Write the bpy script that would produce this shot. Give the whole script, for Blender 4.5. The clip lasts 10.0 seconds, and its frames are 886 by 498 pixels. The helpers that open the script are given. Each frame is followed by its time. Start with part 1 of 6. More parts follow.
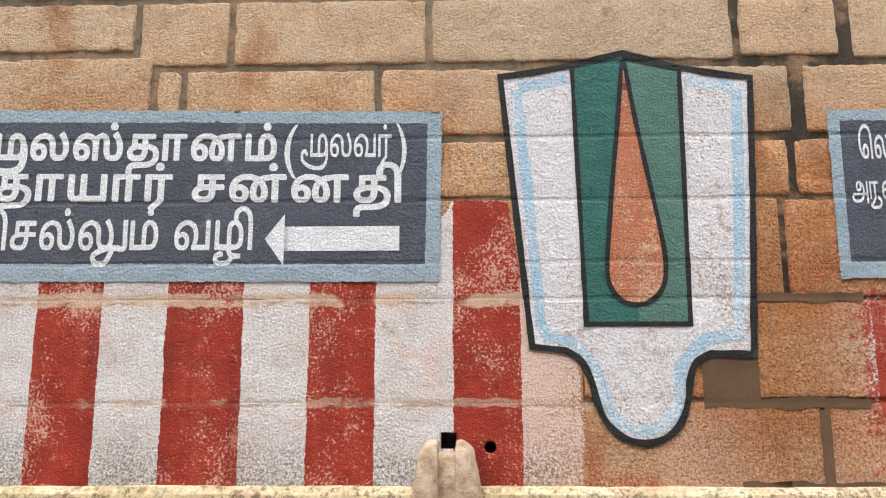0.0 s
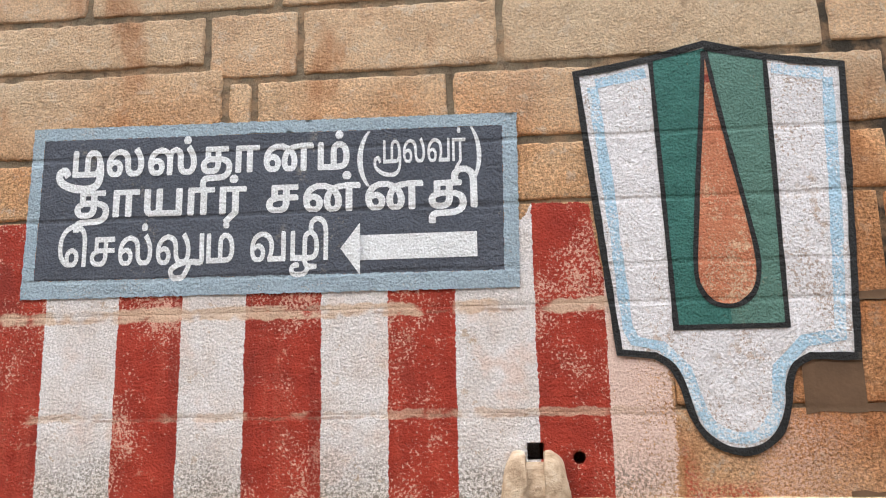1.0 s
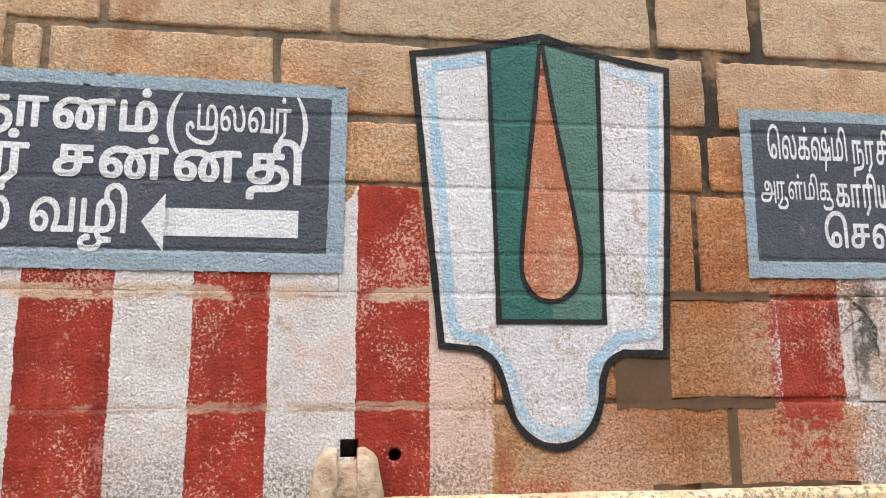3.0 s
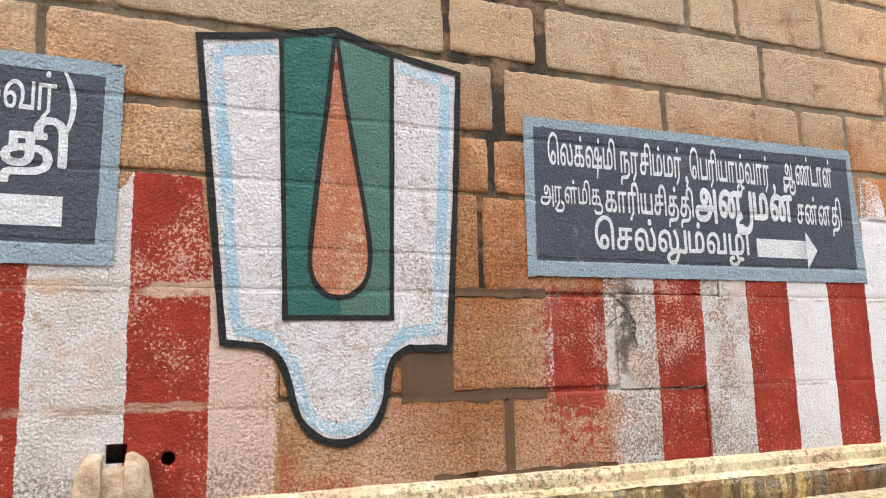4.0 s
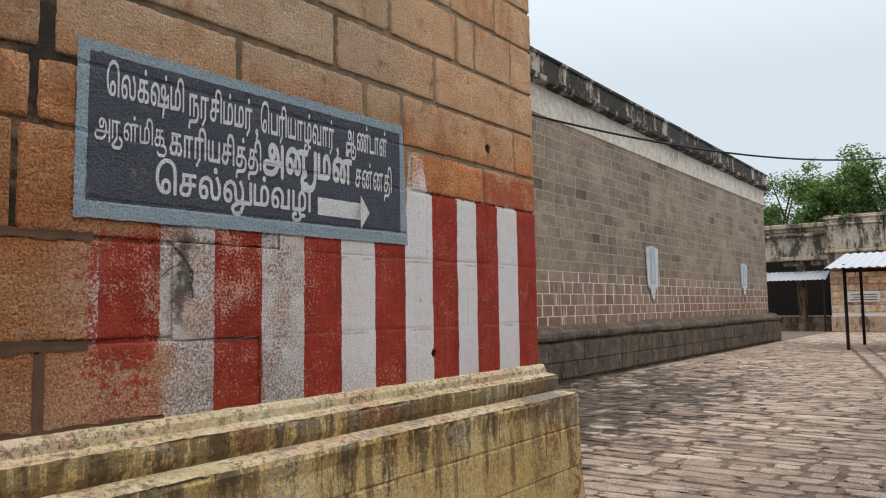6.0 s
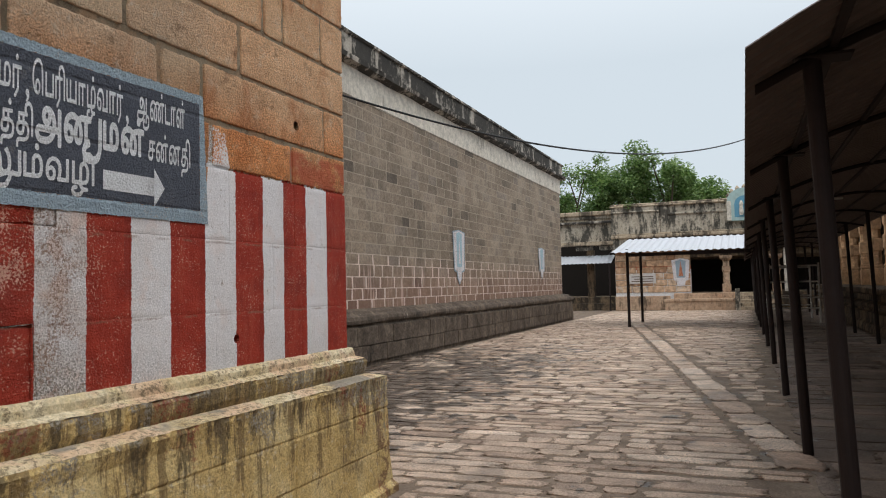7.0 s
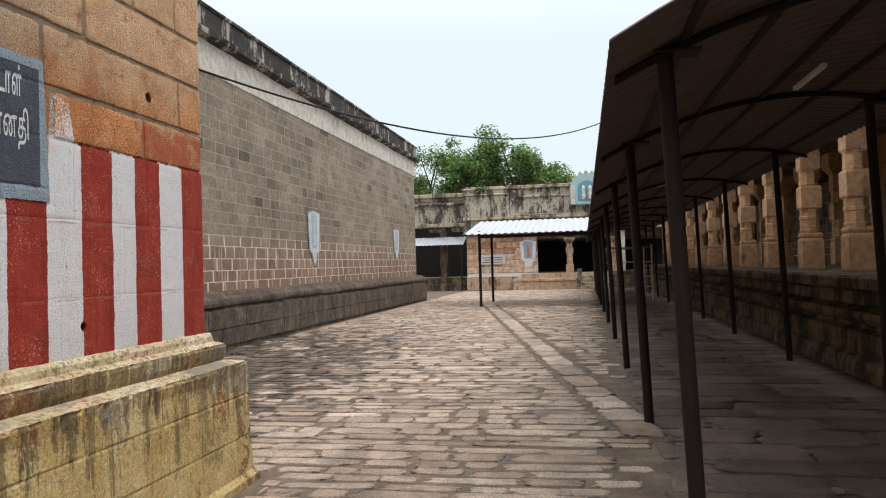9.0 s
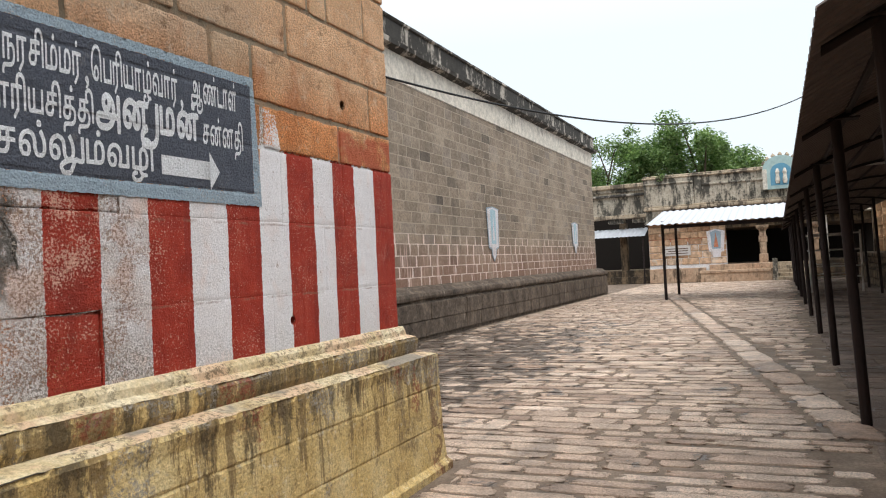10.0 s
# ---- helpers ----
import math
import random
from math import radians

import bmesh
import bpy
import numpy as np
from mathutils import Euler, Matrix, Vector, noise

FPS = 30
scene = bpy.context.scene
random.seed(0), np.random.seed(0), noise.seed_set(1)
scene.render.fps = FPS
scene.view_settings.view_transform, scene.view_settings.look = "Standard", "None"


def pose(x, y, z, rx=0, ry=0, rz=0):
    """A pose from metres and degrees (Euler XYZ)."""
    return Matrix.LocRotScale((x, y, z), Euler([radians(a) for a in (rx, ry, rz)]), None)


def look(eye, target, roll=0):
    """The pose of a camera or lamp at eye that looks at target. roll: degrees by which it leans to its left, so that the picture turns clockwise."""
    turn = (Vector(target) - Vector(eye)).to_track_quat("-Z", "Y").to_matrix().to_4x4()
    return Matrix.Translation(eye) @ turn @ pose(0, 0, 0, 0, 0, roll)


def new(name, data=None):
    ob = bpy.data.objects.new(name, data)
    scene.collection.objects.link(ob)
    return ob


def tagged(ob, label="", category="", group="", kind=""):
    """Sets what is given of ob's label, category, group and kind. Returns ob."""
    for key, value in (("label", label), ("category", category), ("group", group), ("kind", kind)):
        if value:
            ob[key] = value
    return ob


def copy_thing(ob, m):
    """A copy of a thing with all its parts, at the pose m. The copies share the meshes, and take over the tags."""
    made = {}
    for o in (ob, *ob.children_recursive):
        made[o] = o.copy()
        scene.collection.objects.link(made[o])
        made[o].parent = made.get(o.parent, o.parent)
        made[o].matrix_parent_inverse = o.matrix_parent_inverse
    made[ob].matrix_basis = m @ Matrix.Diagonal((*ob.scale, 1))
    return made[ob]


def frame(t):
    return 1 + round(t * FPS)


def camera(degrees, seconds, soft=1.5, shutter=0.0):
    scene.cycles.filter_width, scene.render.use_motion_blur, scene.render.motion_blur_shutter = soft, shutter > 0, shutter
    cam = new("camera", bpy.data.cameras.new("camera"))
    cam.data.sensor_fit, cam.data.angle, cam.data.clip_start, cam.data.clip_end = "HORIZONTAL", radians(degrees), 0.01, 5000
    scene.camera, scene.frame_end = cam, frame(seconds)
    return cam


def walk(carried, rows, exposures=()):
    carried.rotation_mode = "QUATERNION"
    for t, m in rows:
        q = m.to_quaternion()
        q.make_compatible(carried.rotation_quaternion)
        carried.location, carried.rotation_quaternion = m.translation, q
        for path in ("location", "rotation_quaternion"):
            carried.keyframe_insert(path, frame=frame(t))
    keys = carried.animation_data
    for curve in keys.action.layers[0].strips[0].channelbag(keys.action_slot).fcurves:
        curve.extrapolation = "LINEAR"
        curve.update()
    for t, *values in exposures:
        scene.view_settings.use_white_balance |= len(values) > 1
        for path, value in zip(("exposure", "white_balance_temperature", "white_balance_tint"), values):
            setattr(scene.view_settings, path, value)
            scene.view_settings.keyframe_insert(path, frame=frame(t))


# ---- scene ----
cam = camera(61.2, 10.0, soft=1.1)
PATH = [
    (0, (0.536, -3.284, 1.55), (0.484, -1.315, 1.899), -0.1),
    (0.5, (0.447, -3.259, 1.566), (0.34, -1.294, 1.92), -0.6),
    (1, (0.391, -3.209, 1.576), (0.216, -1.249, 1.935), -1.1),
    (1.5, (0.347, -3.111, 1.582), (0.162, -1.152, 1.939), -0.5),
    (2, (0.328, -3.035, 1.575), (0.204, -1.068, 1.916), 0.5),
    (3.5, (0.49, -3.014, 1.584), (1.007, -1.109, 1.905), -1.1),
    (4, (0.524, -3.028, 1.598), (1.274, -1.199, 1.901), -1.3),
    (4.5, (0.558, -3.013, 1.591), (1.548, -1.298, 1.873), -1.9),
    (5, (0.566, -3.026, 1.605), (1.751, -1.433, 1.851), -1.8),
    (5.5, (0.586, -3.044, 1.597), (1.969, -1.615, 1.807), -1.1),
    (6, (0.611, -3.045, 1.588), (2.219, -1.867, 1.745), -0.9),
    (6.2, (0.615, -3.054, 1.576), (2.302, -1.988, 1.718), -1.2),
    (7.5, (0.743, -2.959, 1.586), (2.655, -2.378, 1.673), -1.5),
    (8, (0.736, -2.938, 1.584), (2.695, -2.539, 1.65), -2.1),
    (8.5, (0.719, -2.919, 1.585), (2.695, -2.613, 1.636), -1.8),
    (9, (0.71, -2.894, 1.59), (2.675, -2.526, 1.633), -1.6),
    (9.5, (0.699, -2.872, 1.586), (2.616, -2.306, 1.628), -2.2),
    (10, (0.683, -2.84, 1.583), (2.508, -2.024, 1.63), -2.8),
]
EXPOSURES = [(0.0, 1.12), (2.0, 1.14), (3.5, 1.13), (4.2, 1.10), (4.6, 0.89), (5.2, 0.29), (5.6, 0.13), (6.2, 0.05), (7.5, -0.01), (8.5, 0.16), (9.0, 0.33), (9.5, 0.45), (10.0, 0.49)]
walk(cam, [(t, look(eye, target, roll)) for t, eye, target, roll in PATH], EXPOSURES)

# ---- world and light: overcast afternoon, weak sun spread by cloud, high behind the camera ----
world = bpy.data.worlds.new("overcast_sky")
scene.world = world
world.use_nodes = True
wn, wl = world.node_tree.nodes, world.node_tree.links
wn.clear()
w_out = wn.new("ShaderNodeOutputWorld")
w_bg = wn.new("ShaderNodeBackground")
w_sky = wn.new("ShaderNodeTexSky")
w_sky.sky_type = 'NISHITA'
w_sky.sun_disc = False
w_sky.sun_elevation = radians(58)
w_sky.sun_rotation = radians(200)
w_sky.air_density, w_sky.dust_density = 1.0, 4.0
w_tc = wn.new("ShaderNodeTexCoord")
w_sep = wn.new("ShaderNodeSeparateXYZ")
w_ramp = wn.new("ShaderNodeValToRGB")          # cloud deck: brighter towards the zenith
w_ramp.color_ramp.elements[0].color = (5.9, 6.6, 7.15, 1)
w_ramp.color_ramp.elements[1].color = (15.2, 15.6, 16.0, 1)
w_ramp.color_ramp.elements[0].position = 0.28
w_mix = wn.new("ShaderNodeMix")
w_mix.data_type = 'RGBA'
w_mix.inputs["Factor"].default_value = 0.9
wl.new(w_tc.outputs["Generated"], w_sep.inputs[0])
wl.new(w_sep.outputs["Z"], w_ramp.inputs[0])
wl.new(w_sky.outputs[0], w_mix.inputs["A"])
wl.new(w_ramp.outputs[0], w_mix.inputs["B"])
wl.new(w_mix.outputs["Result"], w_bg.inputs["Color"])
w_bg.inputs["Strength"].default_value = 0.12
wl.new(w_bg.outputs[0], w_out.inputs[0])

sun = new("sun", bpy.data.lights.new("sun", 'SUN'))
sun.data.energy, sun.data.angle, sun.data.color = 0.8, radians(40), (1.0, 0.925, 0.85)
sun.matrix_world = look((0, 0, 0), (0.34, 0.40, -0.90))


# ---- material helpers ----
class Nodes:
    def __init__(self, name):
        self.m = bpy.data.materials.new(name)
        self.m.use_nodes = True
        self.t = self.m.node_tree
        self.b = self.t.nodes["Principled BSDF"]
        self.p = self.t.nodes.new("ShaderNodeNewGeometry").outputs["Position"]

    def put(self, sock, v):
        if hasattr(v, "is_linked"):
            self.t.links.new(v, sock)
        elif isinstance(v, (tuple, list)) and len(v) == 3 and sock.type == 'RGBA':
            sock.default_value = (*v, 1)
        else:
            sock.default_value = v

    def noise(self, scale, detail=4, rough=0.6, stretch=None, dist=0.0):
        n = self.t.nodes.new("ShaderNodeTexNoise")
        n.inputs["Scale"].default_value, n.inputs["Detail"].default_value = scale, detail
        n.inputs["Roughness"].default_value, n.inputs["Distortion"].default_value = rough, dist
        v = self.p
        if stretch:
            mp = self.t.nodes.new("ShaderNodeMapping")
            mp.inputs["Scale"].default_value = stretch
            self.t.links.new(v, mp.inputs[0])
            v = mp.outputs[0]
        self.t.links.new(v, n.inputs["Vector"])
        return n.outputs["Fac"]

    def voronoi(self, scale, feature='F1', stretch=None):
        n = self.t.nodes.new("ShaderNodeTexVoronoi")
        n.feature = feature
        n.inputs["Scale"].default_value = scale
        v = self.p
        if stretch:
            mp = self.t.nodes.new("ShaderNodeMapping")
            mp.inputs["Scale"].default_value = stretch
            self.t.links.new(v, mp.inputs[0])
            v = mp.outputs[0]
        self.t.links.new(v, n.inputs["Vector"])
        return n.outputs["Distance"]

    def calc(self, op, a, b=0.0, clamp=False):
        n = self.t.nodes.new("ShaderNodeMath")
        n.operation, n.use_clamp = op, clamp
        self.put(n.inputs[0], a)
        self.put(n.inputs[1], b)
        return n.outputs[0]

    def span(self, v, lo, hi, a=0.0, b=1.0):
        n = self.t.nodes.new("ShaderNodeMapRange")
        n.interpolation_type = 'SMOOTHSTEP'
        for k, q in zip(("Value", "From Min", "From Max", "To Min", "To Max"), (v, lo, hi, a, b)):
            self.put(n.inputs[k], q)
        return n.outputs[0]

    def mix(self, f, a, b, blend='MIX'):
        n = self.t.nodes.new("ShaderNodeMix")
        n.data_type, n.blend_type = 'RGBA', blend
        self.put(n.inputs["Factor"], f)
        self.put(n.inputs["A"], a)
        self.put(n.inputs["B"], b)
        return n.outputs["Result"]

    def ramp(self, f, stops, mode='LINEAR'):
        n = self.t.nodes.new("ShaderNodeValToRGB")
        r = n.color_ramp
        r.interpolation = mode
        while len(r.elements) < len(stops):
            r.elements.new(1.0)
        for e, (q, c) in zip(r.elements, stops):
            e.position = q
        for e, (q, c) in zip(r.elements, stops):
            e.color = (*c, 1) if isinstance(c, tuple) else (c, c, c, 1)
        self.put(n.inputs[0], f)
        return n.outputs[0]

    def axis(self, k):
        n = self.t.nodes.new("ShaderNodeSeparateXYZ")
        self.t.links.new(self.p, n.inputs[0])
        return n.outputs[k]

    def random(self):
        return self.t.nodes.new("ShaderNodeObjectInfo").outputs["Random"]

    def island(self):
        return self.t.nodes.new("ShaderNodeNewGeometry").outputs["Random Per Island"]

    def finish(self, col, rough=0.9, bump=None, height=0.005, strength=1.0, metal=0.0, spec=0.3):
        self.put(self.b.inputs["Base Color"], col)
        self.put(self.b.inputs["Roughness"], rough)
        self.put(self.b.inputs["Metallic"], metal)
        self.put(self.b.inputs["Specular IOR Level"], spec)
        if bump is not None:
            n = self.t.nodes.new("ShaderNodeBump")
            n.inputs["Distance"].default_value = height
            self.put(n.inputs["Strength"], strength)
            self.put(n.inputs["Height"], bump)
            self.t.links.new(n.outputs[0], self.b.inputs["Normal"])
        return self.m


def rough_relief(n):
    """Hammer-dressed granular stone: soft swells, close-set pits, sandy grain."""
    swell_ = n.calc('MULTIPLY', n.noise(7, 2), 0.50)
    pit = n.calc('MULTIPLY', n.noise(88, 3, 0.65), 0.30)
    dent = n.calc('MULTIPLY', n.noise(26, 2, 0.5), 0.10)
    hole = n.calc('MULTIPLY', n.span(n.noise(54, 3, 0.65), 0.38, 0.26), -0.14)
    return n.calc('ADD', n.calc('ADD', swell_, pit), n.calc('ADD', dent, hole))


def laterite(n, rnd):
    """Bare tan-to-orange temple stone with dark pits and pale weathering."""
    tone = n.ramp(n.noise(1.6, 5, 0.62), [(0.28, (0.42, 0.225, 0.115)), (0.45, (0.58, 0.365, 0.205)), (0.6, (0.68, 0.475, 0.30)), (0.78, (0.78, 0.61, 0.44))])
    per = n.ramp(rnd, [(0.0, (0.80, 0.70, 0.58)), (0.2, (1.05, 0.92, 0.80)), (0.4, (0.94, 0.95, 0.92)), (0.6, (1.12, 0.94, 0.76)), (0.8, (0.98, 0.86, 0.80)), (1.0, (1.10, 1.08, 1.02))])
    col = n.mix(1.0, tone, per, 'MULTIPLY')
    grain = n.span(n.noise(70, 6, 0.82), 0.35, 0.65, 0.42, 1.45)
    col = n.mix(1.0, col, grain, 'MULTIPLY')
    grey = n.calc('MULTIPLY', n.span(n.noise(11, 5, 0.75), 0.54, 0.64), 0.6)
    col = n.mix(grey, col, (0.60, 0.52, 0.42))
    pits = n.span(n.noise(85, 4, 0.7), 0.62, 0.68)
    col = n.mix(n.calc('MULTIPLY', pits, 0.75), col, (0.12, 0.06, 0.03))
    high = n.span(n.calc('ADD', n.axis(2), n.calc('MULTIPLY', n.calc('SUBTRACT', n.noise(0.9, 3), 0.5), 1.2)), 2.5, 3.1)
    col = n.mix(n.calc('MULTIPLY', high, 0.50), col, n.mix(n.noise(40, 5, 0.75), (0.56, 0.41, 0.26), (0.80, 0.66, 0.48)))
    low = n.calc('MULTIPLY', n.calc('SUBTRACT', 1.0, high), n.span(n.noise(1.3, 3), 0.35, 0.6))
    col = n.mix(low, col, n.mix(1.0, col, (1.02, 0.80, 0.64), 'MULTIPLY'))
    rust = n.span(n.noise(3.1, 4, 0.6, (1, 1, 0.45)), 0.52, 0.68)
    col = n.mix(n.calc('MULTIPLY', rust, 0.6), col, (0.40, 0.15, 0.05))
    soot = n.calc('MULTIPLY', n.span(n.noise(5.3, 6, 0.78), 0.55, 0.66), n.span(n.noise(1.2, 3), 0.40, 0.58))
    col = n.mix(n.calc('MULTIPLY', soot, 0.6), col, (0.17, 0.095, 0.05))
    col = n.mix(n.span(n.axis(0), 4.0, 4.7), col, n.mix(1.0, col, (1.24, 1.10, 0.98), 'MULTIPLY'))
    seep = n.calc('MULTIPLY', n.calc('MULTIPLY', n.span(n.axis(0), 1.1, 1.7), n.span(n.axis(0), 3.4, 2.5)), n.span(n.calc('ADD', n.axis(2), n.calc('MULTIPLY', n.calc('SUBTRACT', n.noise(1.7, 4), 0.5), 0.9)), 2.45, 2.0))
    col = n.mix(n.calc('MULTIPLY', seep, 0.8), col, n.mix(1.0, col, (0.74, 0.60, 0.50), 'MULTIPLY'))
    hack = n.span(n.noise(34, 5, 0.8, (1, 1, 1.5)), 0.60, 0.66)
    col = n.mix(n.calc('MULTIPLY', hack, 0.40), col, (0.20, 0.10, 0.05))
    return col


def striped(n, col):
    """Limewash and oxide-red bands brushed on the lower courses, worn through in places. Edges in metres along the wall."""
    x, z = n.axis(0), n.axis(2)
    wob = n.calc('ADD', n.calc('MULTIPLY', n.calc('SUBTRACT', n.noise(5, 2), 0.5), 0.020), n.calc('MULTIPLY', n.calc('SUBTRACT', n.noise(60, 3), 0.5), 0.020))
    lo, hi = -6.0, 6.5
    u = n.calc('DIVIDE', n.calc('SUBTRACT', n.calc('ADD', x, wob), lo), hi - lo)

    def at(e):
        return (e - lo) / (hi - lo)

    def steps(edges):
        return n.ramp(u, [(0.0, 0.0)] + [(at(e), 1.0 if i % 2 == 0 else 0.0) for i, e in enumerate(edges)], 'CONSTANT')
    left = [-3.92, -3.61, -3.29, -2.98, -2.66, -2.35, -2.04, -1.725, -1.41, -1.105, -0.785, -0.473, -0.163, 0.148, 0.448, 0.757]
    right = [2.30, 2.555, 2.85, 3.148, 3.438, 3.722, 4.013, 4.307, 4.597, 4.893, 5.176, 5.472, 5.745, 6.3]
    rim = 0.013
    red = n.calc('MAXIMUM', steps(left), steps(right))
    core = n.calc('MAXIMUM', steps([e + (rim if i % 2 == 0 else -rim) for i, e in enumerate(left)]), steps([e + (rim if i % 2 == 0 else -rim) for i, e in enumerate(right)]))
    brim = n.calc('MULTIPLY', n.calc('SUBTRACT', red, core), n.span(n.noise(3, 3), 0.4, 0.6, 0.2, 1.0))
    keep = n.ramp(u, [(at(e), v) for e, v in ((-6, 1.08), (0.5, 1.06), (0.757, 1.06), (0.765, 0.99), (0.95, 0.93), (1.06, 0.90), (1.07, 0.52), (1.35, 0.50), (1.37, 0.66), (1.5, 0.60), (1.6, 0.40), (2.05, 0.45), (2.2, 0.66), (2.30, 0.84), (2.55, 0.90), (2.7, 0.95), (3.1, 1.0), (3.6, 1.10), (4.2, 1.2), (6.5, 1.2))])
    tops = n.ramp(u, [(at(e), v / 4) for e, v in ((-6.0, 2.35), (-1.765, 2.35), (-1.755, 2.01), (0.443, 2.01), (0.446, 2.355), (0.755, 2.35), (0.765, 2.05), (1.06, 1.66), (1.10, 1.55), (1.42, 1.40), (1.9, 1.40), (2.25, 1.98), (2.6, 2.02), (4.355, 2.02), (4.365, 2.62), (4.55, 2.58), (4.58, 2.365))])
    top = n.calc('ADD', n.calc('MULTIPLY', tops, 4.0), n.calc('MULTIPLY', n.calc('SUBTRACT', n.noise(22, 4, 0.7), 0.5), 0.08))
    below = n.calc('LESS_THAN', z, top)
    thin = n.noise(75, 4, 0.75)
    patch = n.noise(2.6, 3, 0.55)
    worn = n.calc('ADD', n.calc('MULTIPLY', thin, 0.72), n.calc('MULTIPLY', patch, 0.34))
    chip = n.calc('MULTIPLY', n.calc('MULTIPLY', n.span(z, 2.36, 2.39), n.span(x, 4.32, 4.36)), n.span(x, 4.64, 4.60))
    worn = n.calc('ADD', worn, n.calc('MULTIPLY', chip, 0.30))
    # the lowest course and the band under the sign are nearly bare beside the broken stone
    gone = n.calc('MULTIPLY', n.calc('MULTIPLY', n.span(x, 2.95, 2.45), n.span(x, 1.9, 2.1)), n.calc('MAXIMUM', n.span(z, 1.47, 1.43), n.span(z, 1.86, 1.96)))
    worn = n.calc('ADD', worn, n.calc('MULTIPLY', gone, 0.10))
    on = n.span(n.calc('SUBTRACT', n.calc('MULTIPLY', keep, 0.90), worn), 0.20, 0.27)
    on = n.calc('MULTIPLY', on, below)
    lime = n.ramp(n.noise(5, 4, 0.6), [(0.3, (0.61, 0.55, 0.51)), (0.5, (0.68, 0.65, 0.63)), (0.7, (0.72, 0.71, 0.715))])
    sandy = n.span(n.noise(105, 3, 0.7), 0.36, 0.64, 0.80, 1.14)
    lime = n.mix(1.0, lime, sandy, 'MULTIPLY')
    lime = n.mix(n.calc('MULTIPLY', n.span(n.noise(80, 4, 0.75), 0.58, 0.64), n.calc('MULTIPLY', n.span(n.noise(2.2, 3), 0.42, 0.62, 0.12, 0.8), n.span(x, 3.3, 3.75, 1.0, 0.25))), lime, (0.42, 0.33, 0.26))
    lime = n.mix(n.calc('MULTIPLY', n.span(n.noise(3.4, 4, 0.6), 0.52, 0.64), n.span(x, -0.4, 0.8, 0.35, 0.6)), lime, (0.66, 0.47, 0.38))
    lime = n.mix(n.calc('MULTIPLY', n.calc('MULTIPLY', n.span(x, 0.74, 0.80), n.span(x, 2.4, 1.9)), 0.68), lime, (0.70, 0.46, 0.36))
    # flaked patches with brown rims
    flake = n.calc('MULTIPLY', n.span(n.noise(12, 5, 0.72), 0.60, 0.63), n.span(n.noise(1.9, 3), 0.44, 0.56))
    lime = n.mix(n.calc('MULTIPLY', flake, n.span(x, 3.0, 3.6, 0.75, 0.15)), lime, n.mix(n.noise(40, 3), (0.36, 0.27, 0.19), (0.62, 0.50, 0.38)))
    # grime with black specks along the lowest courses
    foot = n.calc('MULTIPLY', n.span(n.calc('ADD', z, n.calc('MULTIPLY', n.calc('SUBTRACT', n.noise(4, 3), 0.5), 0.45)), 1.14, 1.42, 1.0, 0.0), n.span(n.noise(75, 4, 0.75), 0.46, 0.56))
    lime = n.mix(n.calc('MULTIPLY', foot, 0.78), lime, (0.13, 0.115, 0.09))
    scab = n.calc('MULTIPLY', n.calc('MULTIPLY', n.span(x, 2.2, 2.4), n.span(x, 3.9, 3.3)), n.calc('MULTIPLY', n.span(n.noise(60, 5, 0.82), 0.49, 0.53), n.span(n.noise(4, 4, 0.7), 0.42, 0.54)))
    lime = n.mix(n.calc('MULTIPLY', scab, 0.85), lime, (0.25, 0.145, 0.09))
    lime = n.mix(n.calc('MULTIPLY', n.span(x, 3.2, 4.2), 0.62), lime, n.mix(1.0, (0.84, 0.855, 0.87), n.span(n.noise(105, 3, 0.7), 0.36, 0.64, 0.88, 1.06), 'MULTIPLY'))
    chips = n.calc('MULTIPLY', n.span(n.noise(21, 6, 0.82), 0.60, 0.63), n.span(x, 3.2, 4.2))
    ox = n.ramp(n.noise(7, 5, 0.65), [(0.3, (0.25, 0.022, 0.011)), (0.55, (0.34, 0.034, 0.016)), (0.75, (0.41, 0.050, 0.025))])
    ox = n.mix(n.calc('MULTIPLY', n.span(n.noise(9, 4, 0.7, (1.0, 1.0, 0.12)), 0.52, 0.64), 0.35), ox, (0.42, 0.075, 0.042))
    ox = n.mix(n.calc('MULTIPLY', n.span(n.noise(2.2, 4, 0.6), 0.54, 0.66), 0.45), ox, (0.17, 0.022, 0.014))
    ox = n.mix(n.calc('MULTIPLY', brim, 0.55), ox, (0.20, 0.020, 0.012))
    fleck = n.calc('ADD', n.noise(80, 4, 0.72), n.calc('MULTIPLY', n.calc('SUBTRACT', n.noise(3.2, 4, 0.65), 0.5), n.span(x, 3.2, 3.7, 0.85, 0.34)))
    fleck = n.calc('ADD', fleck, n.calc('MULTIPLY', n.calc('MULTIPLY', n.span(z, 1.72, 1.96), n.span(z, 2.10, 1.98)), n.span(x, 3.6, 3.0, 0.0, 0.07)))
    fleck = n.calc('SUBTRACT', fleck, n.span(x, 3.2, 3.7, 0.0, 0.012))
    lost = n.calc('MULTIPLY', n.span(fleck, 0.590, 0.640), n.calc('SUBTRACT', 0.85, n.calc('MULTIPLY', brim, 0.5)))
    under = n.mix(n.noise(20, 3), (0.60, 0.29, 0.205), (0.70, 0.47, 0.37))
    paint = n.mix(red, lime, n.mix(lost, ox, under))
    paint = n.mix(n.calc('MULTIPLY', chips, 0.7), paint, n.mix(red, (0.30, 0.24, 0.19), (0.46, 0.16, 0.11)))
